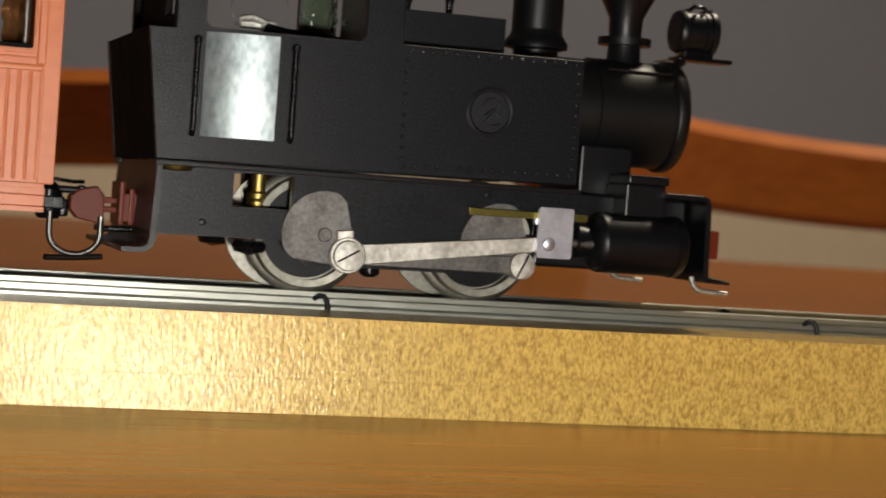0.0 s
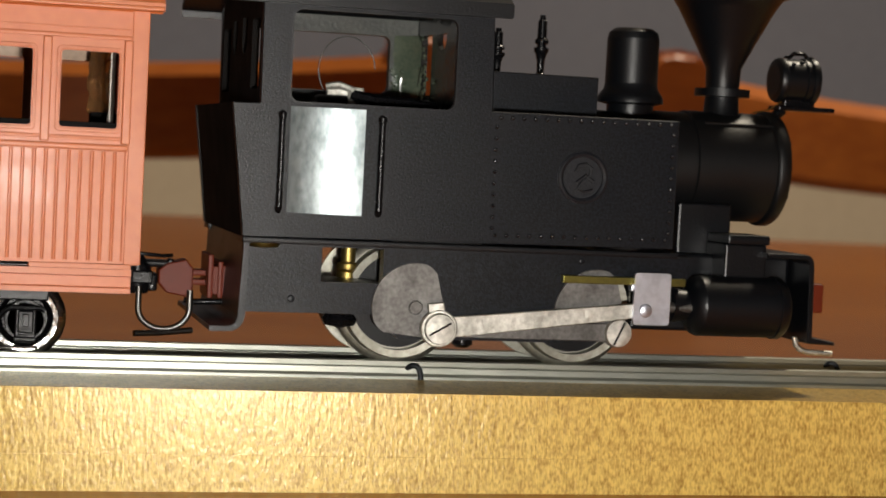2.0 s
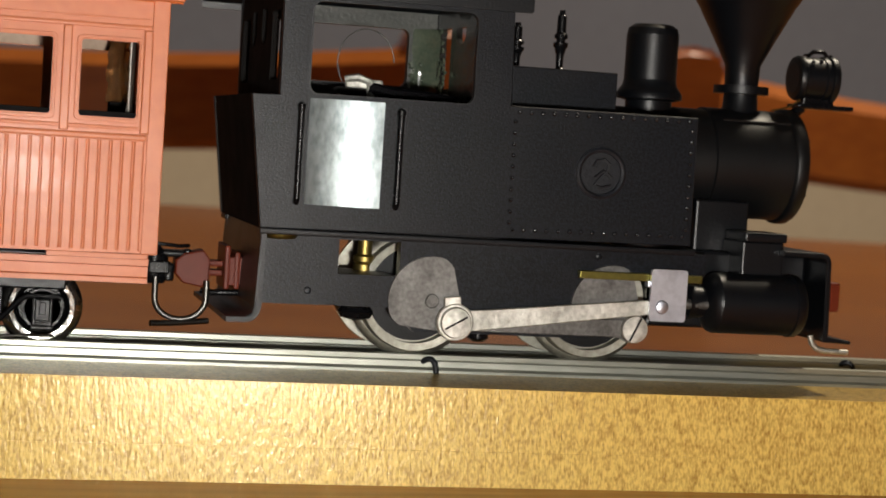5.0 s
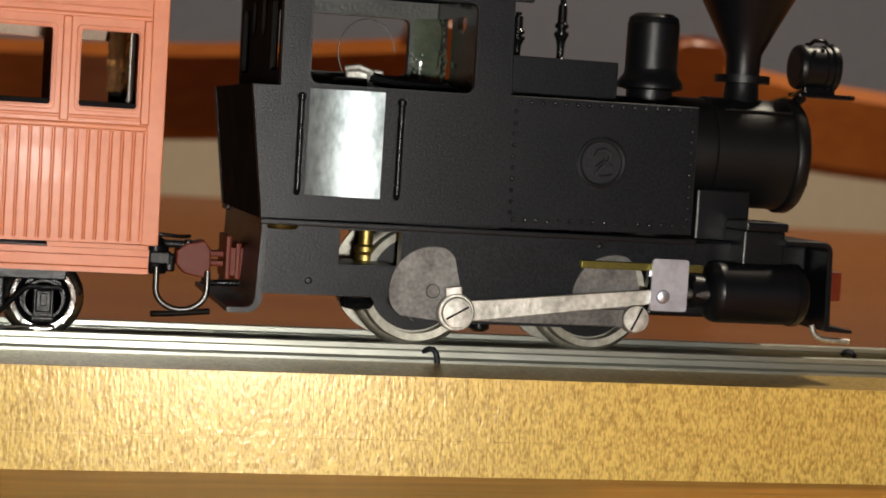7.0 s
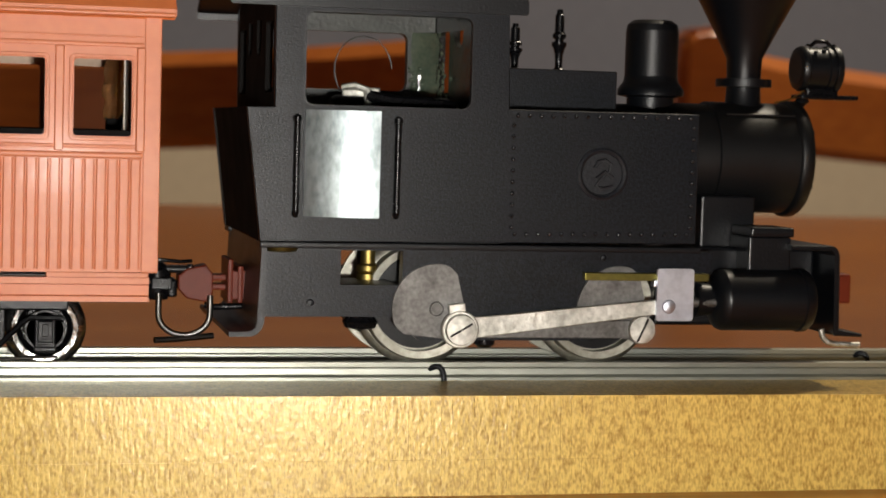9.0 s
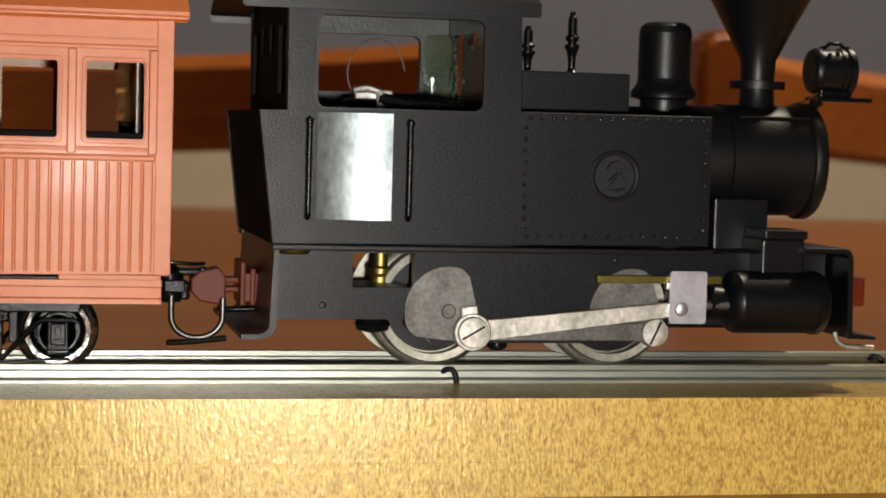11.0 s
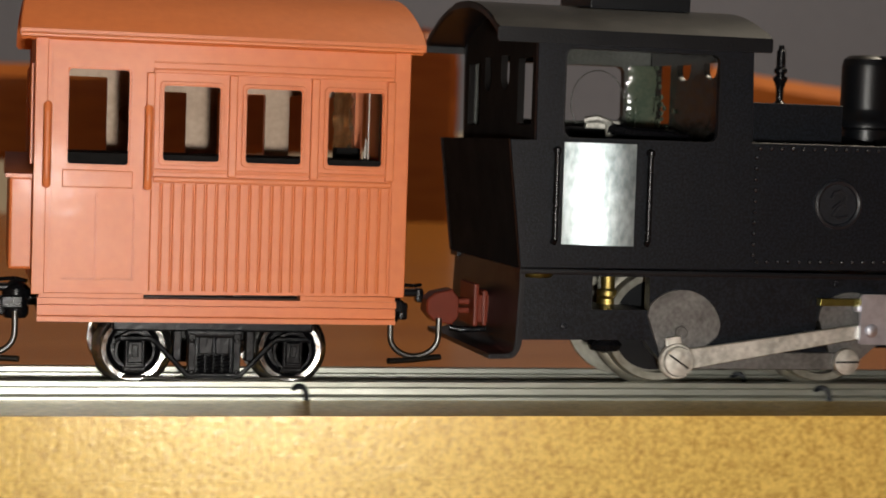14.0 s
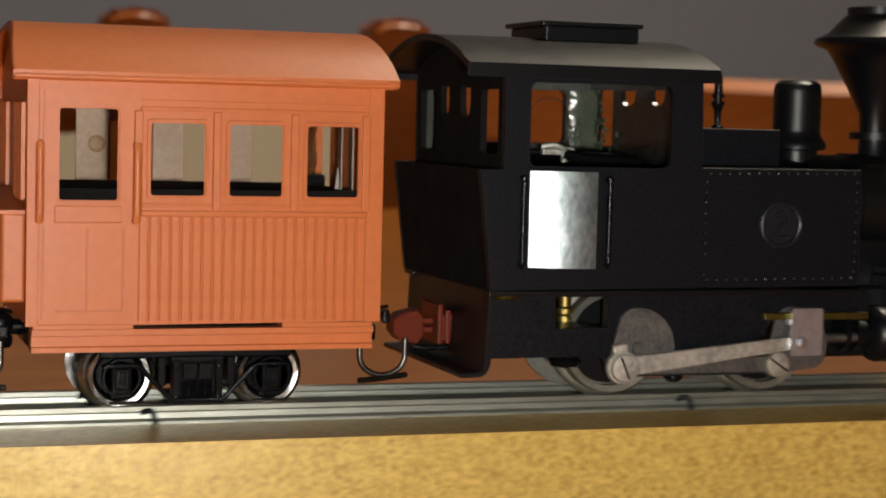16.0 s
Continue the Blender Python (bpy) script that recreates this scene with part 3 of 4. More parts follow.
    part("dried_glue", bm, GREEN, L, "greenish dried glue in the cab corner")
    bm = B()
    tube(bm, [(-6.0 - 2.5 * math.cos(a), 0.5, 24.6 + 2.9 * math.sin(a)) for a in (radians(-40 + 12 * i) for i in range(19))], 0.05, 6)
    part("wire_loop", bm, ZINC, L)
    bm = B()
    box(bm, -8.6, -5.4, -4.5, -3.9, 22.2, 23.0, 0.15)
    tube(bm, [(-8.6, -4.2, 22.9), (-7.6, -4.6, 23.1), (-6.6, -4.6, 22.8), (-6.4, -4.4, 21.6)], 0.35, 8)
    part("bright_clip", bm, NICKEL, L, "bent bright contact clip")
    bm = B()
    tube(bm, [(-6.6, -4.4, 22.3), (-4.5, -4.6, 21.9), (-1.5, -4.6, 21.8), (1.0, -4.4, 21.5)], 0.55, 8)
    part("black_lead", bm, BLACK_PLASTIC, L)

    # wheels, rods and crossheads
    moving = {}
    for x, word in ((REAR_X, "rear"), (FRONT_X, "front")):
        ax = part("wheel_set", cyl(B(), (x, -11.6, AXLE_Z), 0.7, 23.2, "y", 16), CRANK, L, at=(x, 0, AXLE_Z))
        for s in (1, -1):
            bm = wheel(0, s * 5.9, TREAD_R, 0.75)
            for v in bm.verts:
                v.co.z -= AXLE_Z
            part("tyre", bm, TYRE, ax, "bright turned tyre")
            bm = B()
            lathe(bm, [(TREAD_R - 0.9, 0), (TREAD_R - 0.9, 0.5), (1.3, 0.5), (1.2, 1.1), (0, 1.1)], (0, s * 4.4, 0), "y" if s > 0 else "-y", 40)
            part("wheel_centre", bm, BLACK_SMOOTH, ax)
            # fan-shaped counterweight with crank boss, quartered on the far side
            off = radians(CRANK_AT - (90 if s > 0 else 0))
            pts = []
            opp = off + math.pi
            for i in range(25):
                a = opp + radians(-80 + 160 * i / 24)
                rr = 3.65 - 0.35 * max(0.0, abs(i - 12) - 9.5) / 2.5
                pts.append((rr * math.cos(a), rr * math.sin(a)))
            px, pz = CRANK_R * math.cos(off), CRANK_R * math.sin(off)
            for i in range(9):
                a = off + radians(-95 + 190 * i / 8)
                pts.append((px + 1.25 * math.cos(a), pz + 1.25 * math.sin(a)))
            bm = B()
            plate(bm, pts, [], s * 11.25, s * 11.55)
            cyl(bm, (0, s * 11.3, 0), 0.55, s * 0.4, "y", 16, 0.05)
            cyl(bm, (px, s * 11.4, pz), 0.8, s * (1.3 if word == "rear" else 0.7), "y", 16, 0.05)
            part("counterweight", bm, CRANK, ax, "scratched steel fan-shaped counterweight")
            if word == "rear":
                b2 = lathe(B(), [(1.25, 0), (1.3, 0.1), (1.2, 0.35), (0.1, 0.42)], (px, s * 12.68, pz), "y" if s > 0 else "-y", 28)
            else:
                b2 = lathe(B(), [(1.15, 0), (1.2, 0.1), (1.1, 0.4), (0.1, 0.48)], (px, s * 12.05, pz), "y" if s > 0 else "-y", 28)
            scr = part("crank_screw", b2, NICKEL, ax, "slotted bright crank screw")
            a = radians(30 if word == "rear" else 65)
            d = Vector((math.cos(a), 0, math.sin(a))) * 1.05
            e = Vector((-math.sin(a), 0, math.cos(a))) * 0.08
            yq = s * (12.68 + 0.38) if word == "rear" else s * (12.05 + 0.46)
            bm = B()
            c0 = Vector((px, yq, pz))
            q = [bm.verts.new(c0 + d + e + Vector((0, dy, 0))) for dy in (-s * 0.15, s * 0.07)] + [bm.verts.new(c0 + d - e + Vector((0, dy, 0))) for dy in (-s * 0.15, s * 0.07)] + \
                [bm.verts.new(c0 - d - e + Vector((0, dy, 0))) for dy in (-s * 0.15, s * 0.07)] + [bm.verts.new(c0 - d + e + Vector((0, dy, 0))) for dy in (-s * 0.15, s * 0.07)]
            for f in ((0, 2, 4, 6), (1, 7, 5, 3), (0, 1, 3, 2), (2, 3, 5, 4), (4, 5, 7, 6), (6, 7, 1, 0)):
                bm.faces.new([q[i] for i in f])
            part("screw_slot", bm, BLACK_PLASTIC, scr)
        moving[word] = ax
    for s in (1, -1):
        # main rod, origin at the crank pin, lying along +x
        bm = B()
        plate(bm, [(0.9, -0.85), (4, -0.82), (ROD_L - 1.2, -0.62), (ROD_L, -0.62), (ROD_L, 0.62), (ROD_L - 1.2, 0.62), (4, 0.8), (0.9, 0.88)], [], s * 12.1, s * 12.5)
        bmesh.ops.bevel(bm, geom=bm.edges[:], offset=0.07, segments=1, affect="EDGES")
        lathe(bm, [(1.1, 0), (1.5, 0.02), (1.55, 0.15), (1.55, 0.5), (1.45, 0.6), (1.1, 0.6)], (0, s * 12.08, 0), "y" if s > 0 else "-y", 32)
        box(bm, -0.75, 0.6, min(s * 12.1, s * 12.6), max(s * 12.1, s * 12.6), 1.35, 2.1, 0.08)
        rod = part("main_rod", bm, NICKEL, L, "worn nickel-silver main rod")
        moving["rod%d" % s] = rod
        bm = B()
        w = FRONT_X - REAR_X
        plate(bm, [(-1.0, -0.75), (w + 1.0, -0.75), (w + 1.0, 0.75), (-1.0, 0.75)], [], s * 11.65, s * 12.0)
        bmesh.ops.bevel(bm, geom=bm.edges[:], offset=0.07, segments=1, affect="EDGES")
        moving["couple%d" % s] = part("coupling_rod", bm, CRANK, L)
        bm = B()
        plate(bm, rounded(-1.05, 2.15, -1.2, 3.15, 0.25, 3), [], s * 12.55, s * 12.9)
        box(bm, -1.3, -0.9, min(s * 11.9, s * 12.8), max(s * 11.9, s * 12.8), 1.6, 2.2, 0.1)
        lathe(bm, [(0.6, 0), (0.5, 0.18), (0.2, 0.26), (0, 0.27)], (0, s * 12.9, 0), "y" if s > 0 else "-y", 18)
        cr = part("crosshead", bm, BRIGHT, L, "bright folded crosshead plate with a rivet")
        part("piston_rod", cyl(B(), (0.5, s * 10.9, 0.2), 0.45, 6.5, "x", 14), CRANK, cr)
        moving["head%d" % s] = cr
    return L, moving


# ---- coach: local x as it stands at rest ----
WHEEL_R = 2.75
COACH_AXLES = (-45.7, -32.7)


def coach():
    C = new("passenger_coach")
    tagged(C, "coral red plastic model coach with planked sides on the rails", "model coach")
    H, X0, X1 = 11.0, -54.1, -24.3
    wins = [rounded(-51.6, -46.9, 17.95, 25.4, 0.25, 3), rounded(-44.15, -39.7, 18.4, 24.3, 0.25, 3),
            rounded(-37.55, -33.1, 18.4, 24.4, 0.25, 3), rounded(-30.9, -26.45, 18.45, 24.35, 0.25, 3)]
    wide = [rounded(-52.0, -46.5, 17.55, 25.8, 0.3, 3), rounded(-44.5, -39.35, 18.05, 24.65, 0.3, 3), rounded(-37.9, -32.75, 18.05, 24.75, 0.3, 3), rounded(-31.25, -26.1, 18.1, 24.7, 0.3, 3)]
    ends = [(X0, 7.6), (X1, 7.8), (X1, 28.0), (X0, 27.9)]
    for s in (1, -1):
        o = s * -1
        part("side_wall", plate(B(), ends, wide if o < 0 else wins, o * H, o * (H - 0.7)), CORAL, C)
        inner = [(X0 + 0.8, 8.2), (X1 - 0.8, 8.2), (X1 - 0.8, 27.6), (X0 + 0.8, 27.6)]
        part("lining", plate(B(), inner, wide if o < 0 else [rounded(x0, x1, z0, z1, 0.2, 2) for x0, x1, z0, z1 in ((-51.6, -47.4, 17.95, 25.4), (-44.5, -40.3, 18.4, 24.3), (-37.5, -33.1, 18.4, 24.4), (-30.9, -26.6, 18.45, 24.35))], o * (H - 0.72), o * (H - 1.1)), CREAM, C, "cream inner lining")
        def strip(name, x0, x1, z0, z1, d, bev=0.1):
            part(name, box(B(), x0, x1, min(o * (H - 0.1), o * (H + d)), max(o * (H - 0.1), o * (H + d)), z0, z1, bev), CORAL, C)
        strip("corner_post", X1 - 1.2, X1 + 0.12, 7.75, 27.9, 0.14, 0.06)
        strip("corner_post", X0 - 0.1, X0 + 0.9, 7.6, 27.9, 0.14, 0.06)
        strip("belt_rail", -44.9, X1 - 1.25, 16.65, 17.15, 0.22)
        strip("sill", -44.9, X1 - 1.25, 17.45, 17.75, 0.14, 0.06)
        strip("top_rail", -45.0, X1 - 1.25, 25.35, 25.7, 0.16, 0.06)
        for x in (-45.2, -38.65, -32.0, -25.75):
            strip("window_post", x - 0.35, x + 0.35, 17.2, 25.35, 0.3)
        for x0, x1 in ((-51.6, -46.9), (-44.15, -39.7), (-37.55, -33.1), (-30.9, -26.45)):
            z0, z1 = (17.95, 25.4) if x0 < -50 else (18.4, 24.35)
            bm = plate(B(), rounded(x0 - 0.45, x1 + 0.45, z0 - 0.45, z1 + 0.45, 0.5, 4), [rounded(x0, x1, z0, z1, 0.25, 3)], o * (H - 0.05), o * (H + 0.24))
            part("window_frame", soften(bm, 0.13, 3), CORAL, C)
        # door leaf with two panels
        bm = plate(B(), [(-52.9, 8.2), (-45.75, 8.2), (-45.75, 26.8), (-52.9, 26.8)],
                   [rounded(-51.7, -46.8, 17.85, 25.5, 0.2, 2), rounded(-51.9, -49.35, 8.9, 15.6, 0.1, 2), rounded(-48.9, -46.4, 8.9, 15.6, 0.1, 2)], o * (H - 0.05), o * (H + 0.42))
        part("door", soften(bm, 0.13), CORAL, C)
        strip("door_rail", -52.0, -46.5, 16.1, 17.5, 0.5, 0.08)
        for x in (-53.2, -45.35):
            y = o * (H + 0.6)
            part("handrail", tube(B(), [(x, o * H, 22.5), (x, y, 22.5), (x, y * 1.005, 22.0), (x, y * 1.005, 16.8), (x, y, 16.3), (x, o * H, 16.3)], 0.33), CORAL, C)
        # letterboard panel lines
        strip("letterboard_edge", -45.0, X1 - 1.4, 26.1, 26.25, 0.1, 0.03)
        # planks below the belt rail
        n, w = 22, (45.1 - 25.6) / 22
        first = None
        for i in range(n):
            x = -45.1 + w * i
            if first is None:
                bm = B()
                prof = [(x + 0.02, o * (H - 0.02)), (x + 0.03, o * (H + 0.03)), (x + 0.14, o * (H + 0.12)), (x + w - 0.16, o * (H + 0.12)), (x + w - 0.05, o * (H + 0.03)), (x + w - 0.04, o * (H - 0.02))]
                plate(bm, prof, [], 8.0, 16.6, "xy")
                first = part("plank", bm, CORAL, C, at=(x, 0, 0))
            else:
                c = first.copy()
                scene.collection.objects.link(c)
                c.location = Vector((x, 0, 0)) * MM
        # sole bar in two steps with the dark slot above
        bm = B()
        prof = [(o * 9.5, 5.45), (o * (H + 0.15), 5.45), (o * (H + 0.15), 5.85), (o * (H - 0.05), 5.95), (o * (H - 0.05), 6.75), (o * (H + 0.35), 6.85), (o * (H + 0.35), 7.35), (o * 9.5, 7.35)]
        plate(bm, prof, [], -53.7, -24.85, "yz")
        part("sole_bar", bm, CORAL, C)
        for x0, x1 in ((-53.6, -45.4), (-32.8, -24.9)):
            part("sole_packing", box(B(), x0, x1, min(o * 9.5, o * (H + 0.1)), max(o * 9.5, o * (H + 0.1)), 7.33, 7.75, 0.05), CORAL, C)
    part("floor_pan", box(B(), -53.6, -24.9, -9.5, 9.5, 5.6, 7.4), BLACK_PLASTIC, C)
    part("seat_block", box(B(), -52.8, -25.6, -9.6, 9.6, 9.5, 18.85, 0.05), MATTE_BLACK, C, "black interior weight block")
    # ends
    endw = [rounded(-8.6, -3.4, 18.2, 25.4, 0.25, 3), rounded(3.4, 8.6, 18.2, 25.4, 0.25, 3)]
    for x0, x1 in ((X0 + 0.02, X0 + 0.7), (X1 - 0.7, X1 - 0.02)):
        part("end_wall", plate(B(), [(-10.9, 7.7), (10.9, 7.7), (10.9, 28.0), (6, 30.4), (0, 31.2), (-6, 30.4), (-10.9, 28.0)], endw, x0, x1, "yz"), CORAL, C)
    for y in (-8.6, -7.3, -6.0, -4.7, -3.4, 3.4, 4.7, 6.0, 7.3, 8.6):
        part("window_bar", box(B(), X0 - 0.35, X0 + 0.1, y - 0.22, y + 0.22, 17.8, 25.8, 0.05), CORAL, C)
    bm = B()
    box(bm, -56.0, X0 + 0.05, -9.2, 9.2, 9.4, 16.8, 0.25)
    plate(bm, [(-9.6, 16.7), (9.6, 16.7), (9.6, 17.0), (0.0, 18.6), (-9.6, 17.0)], [], -56.3, X0 + 0.05, "yz")
    part("end_locker", bm, CORAL, C)
    # crinkled foil and brass strip behind the last window
    def ribbon(name, xs, y, depth, z0, mat, label, seed):
        """Thin upright metal strip, folded in plan and crumpled towards its foot."""
        rnd = random.Random(seed)
        bm = B()
        rows = []
        for j in range(15):
            z = z0 + (26.6 - z0) * j / 14
            k = 0.6 + 0.4 * (1 - j / 14) ** 2
            rows.append([bm.verts.new((x + 0.10 * rnd.gauss(0, 1) * (0.3 + k), y + depth * (0.5 if i % 2 else -0.5) + 0.30 * rnd.gauss(0, 1) * k, z + 0.12 * rnd.gauss(0, 1))) for i, x in enumerate(xs)])
        for a, b in zip(rows, rows[1:]):
            for i in range(len(xs) - 1):
                bm.faces.new((a[i], a[i + 1], b[i + 1], b[i]))
        bmesh.ops.solidify(bm, geom=bm.faces[:], thickness=0.08)
        part(name, bm, mat, C, label)

    ribbon("foil_contact", [-27.8, -27.45, -27.1, -26.75, -26.4, -26.0], 4.2, 0.7, 19.7, FOIL, "crumpled brass foil contact", 7)
    part("contact_block", box(B(), -27.6, -25.4, 3.4, 5.4, 18.8, 19.8, 0.1), MATTE_BLACK, C)
    for x, depth in ((-26.75, 3.0), (-25.75, 3.0)):
        bm = B()
        plate(bm, [(x - 0.06, -7.0), (x + 0.06, -7.0), (x + 0.06 + 0.185 * depth, -7.0 + depth), (x - 0.06 + 0.185 * depth, -7.0 + depth)], [], 18.4, 26.8, "xy")
        part("contact_strip", bm, STRIP, C, "bright upright contact strip")
    bm = B()
    plate(bm, [(-26.9, 18.3), (-26.3, 18.3), (-26.4, 19.6), (-26.6, 20.8)], [], -5.2, -5.0)
    part("strip_tail", bm, STRIP, C)
    part("stain", lathe(B(), [(0.8, 0.0), (0.74, 0.05), (0.5, 0.08), (0.0, 0.09)], (-45.5, 9.9, 22.2), "-y", 18), GLUE, C, "brown blob of old glue on the lining")
    # roof
    bm = B()
    arc = []
    for i in range(25):
        a = -1 + 2 * i / 24
        arc.append((a * 11.9, 28.4 + 4.3 * (1 - abs(a) ** 2.4)))
    outline = arc + [(11.9, 27.75), (11.2, 27.75)] + [(y * 0.93, z - 0.8) for y, z in arc[::-1]] + [(-11.2, 27.75), (-11.9, 27.75)]
    plate(bm, outline, [], -55.4, -23.1, "yz")
    for v in bm.verts:      # round off the ends of the roof
        if v.co.z > 28.5:
            k = (v.co.z - 28.4) / 4.3
            v.co.x += 0.75 * k * k * (1 if v.co.x < -40 else -1)
    soften(bm, 0.12)
    roof = part("roof", bm, CORAL, C, "curved coral roof with a lipped eave")
    for s in (1, -1):
        part("eave_bead", box(B(), -55.3, -23.2, min(s * 11.85, s * 12.1), max(s * 11.85, s * 12.1), 27.75, 28.1, 0.08), CORAL, roof)
    # running gear
    T = part("truck_frame", box(B(), -47.5, -31.0, -3.5, 3.5, 3.2, 5.5, 0.2), BLACK_PLASTIC, C)
    for s in (1, -1):
        y = s * -6.9
        ya, yb = min(y, y + s * 0.9), max(y, y + s * 0.9)
        # arch bar over both boxes and down to the spring plank, thin tie bar below
        mid_x = sum(COACH_AXLES) / 2
        bm = B()
        yo = y - s * 0.35
        bar = [(COACH_AXLES[0] - 1.5, 3.55), (COACH_AXLES[0] - 1.2, 3.75), (COACH_AXLES[0] + 1.2, 3.75), (COACH_AXLES[0] + 1.7, 3.45), (mid_x - 2.2, 0.75)]
        bar += [(2 * mid_x - x, z) for x, z in bar[::-1]]
        tube(bm, [(x, yo, z) for x, z in bar], 0.24, 8)
        part("arch_bar", bm, TRUCK, T)
        tie = [(COACH_AXLES[0] - 1.0, 0.62), (COACH_AXLES[0] + 1.6, 0.60), (mid_x - 2.3, 0.42), (mid_x + 2.3, 0.42), (COACH_AXLES[1] - 1.6, 0.60), (COACH_AXLES[1] + 1.0, 0.62)]
        part("tie_bar", tube(B(), [(x, yo - s * 0.3, z) for x, z in tie], 0.11, 6), WIRE, T, "thin bright tie bar")
        bm = B()
        box(bm, mid_x - 2.3, mid_x + 2.3, ya - 0.5, yb, 0.3, 0.65, 0.08)
        box(bm, mid_x - 2.3, mid_x + 2.3, ya - 0.4, yb, 3.85, 4.5, 0.1)
        for x in (mid_x - 1.85, mid_x + 1.85):
            box(bm, x - 0.3, x + 0.3, ya - 0.55, yb, 0.5, 4.2, 0.08)
            for z in (1.0, 3.6):
                lathe(bm, [(0.22, 0), (0.18, 0.12), (0, 0.18)], (x, (ya - 0.55) if s > 0 else (yb + 0.5), z), "-y" if s > 0 else "y", 8)
        for x in (mid_x - 3.0, mid_x + 3.0):
            box(bm, x - 0.35, x + 0.35, ya, yb, 1.9, 4.4, 0.1)
        box(bm, mid_x - 1.8, mid_x + 1.8, min(y + s * 0.5, y + s * 0.8), max(y + s * 0.5, y + s * 0.8), 0.5, 4.2)
        part("spring_plank", bm, TRUCK, T)
        for x in (mid_x - 0.68, mid_x + 0.68):
            edge = [(x - 0.58, 3.9), (x - 0.58, 2.55), (x - 0.3, 2.4), (x, 2.52), (x + 0.3, 2.4), (x + 0.58, 2.55), (x + 0.58, 3.9)]
            part("bolster_end", soften(plate(B(), edge, [], y - s * 0.3, y + s * 0.5), 0.07, 1), TRUCK, T)
        for x in (-1.05, -0.35, 0.35, 1.05):
            pts = [(mid_x + x + 0.24 * math.cos(a), y - s * 0.15 + 0.24 * math.sin(a), 0.65 + 1.7 * i / 48) for i, a in ((i, i * 2 * math.pi / 8) for i in range(49))]
            part("coil_spring", tube(B(), pts, 0.09, 5), TRUCK, T)
        part("side_beam", box(B(), COACH_AXLES[0] - 1.8, COACH_AXLES[1] + 1.8, ya + 0.2, yb + 0.3, 4.3, 5.3, 0.15), TRUCK, T)
        for x in COACH_AXLES:
            bm = B()
            out = "-y" if s > 0 else "y"
            lathe(bm, [(1.45, 0), (1.45, 0.3), (1.62, 0.3), (1.62, 0)], (x, y - s * 0.1, WHEEL_R), out, 36)
            box(bm, x - 0.85, x + 0.85, ya - 0.5, yb, 1.3, 3.7, 0.15)
            box(bm, x - 0.9, x + 0.9, ya - 0.35, yb, 0.95, 1.4, 0.12)
            yc0 = (ya - 0.75) if s > 0 else (yb + 0.5)
            box(bm, x - 0.62, x + 0.62, min(yc0, yc0 + 0.4), max(yc0, yc0 + 0.4), 1.75, 3.55, 0.12)
            box(bm, x - 0.25, x + 0.25, min(yc0 - s * 0.18, yc0), max(yc0 - s * 0.18, yc0), 2.3, 3.3, 0.06)
            box(bm, x - 0.6, x + 0.6, min(yc0 - s * 0.22, yc0 + s * 0.1), max(yc0 - s * 0.22, yc0 + s * 0.1), 1.62, 1.85, 0.06)
            part("axle_box", bm, TRUCK, T)
    sets = []
    for x in COACH_AXLES:
        ax = part("wheel_set", cyl(B(), (x, -6.5, WHEEL_R), 0.5, 13.0, "y", 12), CRANK, C, at=(x, 0, WHEEL_R))
        for s in (1, -1):
            bm = wheel(0, s * 5.9, WHEEL_R, 0.5)
            for v in bm.verts:
                v.co.z -= WHEEL_R
            part("tyre", bm, PLATED, ax, "bright plated tyre")
            bm = lathe(B(), [(WHEEL_R - 0.51, 0), (WHEEL_R - 0.51, 1.2), (WHEEL_R - 0.62, 1.3), (WHEEL_R - 0.95, 0.6), (0.9, 0.6), (0.6, 1.0), (0, 1.0)], (0, s * 4.4, 0), "y" if s > 0 else "-y", 28)
            for k in range(6):
                a = math.pi * k / 3
                cyl(bm, (1.3 * math.cos(a), s * 4.9, 1.3 * math.sin(a)), 0.22, s * 0.25, "y", 8, 0.03)
            part("wheel_disc", bm, BLACK_PLASTIC, ax)
        sets.append(ax)
    # couplers with hanging wire hooks
    for x, d in ((-24.9, 1), (-53.7, -1)):
        bm = B()
        tube(bm, [(x - d * 0.5, 0, 6.4), (x + d * 1.6, 0, 6.4)], 0.7, 12)
        lathe(bm, [(0.0, 4.7), (0.9, 4.75), (1.1, 5.1), (1.1, 5.7), (0.95, 5.8), (0.95, 6.3), (1.15, 6.4), (1.15, 7.2), (0.9, 7.5), (0.45, 7.9), (0.0, 8.0)], (x + d * 1.5, -0.9, 0), "z", 24)
        box(bm, min(x + d * 0.9, x + d * 2.7), max(x + d * 0.9, x + d * 2.7), -2.2, -0.3, 5.6, 6.7, 0.15)
        box(bm, min(x + d * 1.8, x + d * 4.6), max(x + d * 1.8, x + d * 4.6), -1.6, 0.3, 7.0, 7.6, 0.18)
        box(bm, min(x + d * 3.9, x + d * 4.5), max(x + d * 3.9, x + d * 4.5), -1.7, -0.6, 6.5, 7.75, 0.15)
        box(bm, min(x + d * 2.3, x + d * 3.1), max(x + d * 2.3, x + d * 3.1), -2.0, 0.6, 5.0, 6.5, 0.18)
        tube(bm, [(x + d * 0.6, -2.0, 7.9), (x + d * 1.6, -2.1, 8.15), (x + d * 3.4, -1.9, 8.0), (x + d * 4.3, -1.5, 8.05)], 0.17, 7)
        k = part("knuckle_coupler", bm, BLACK_PLASTIC, C, "black knuckle coupler")
        bm = B()
        pts = [(x + d * 1.55, -2.2, 5.4), (x + d * 1.55, -2.2, 3.8)]
        pts += [(x + d * (3.7 - 2.15 * math.cos(a)), -2.2, 3.6 - 1.75 * math.sin(a)) for a in (math.pi * i / 14 for i in range(15))]
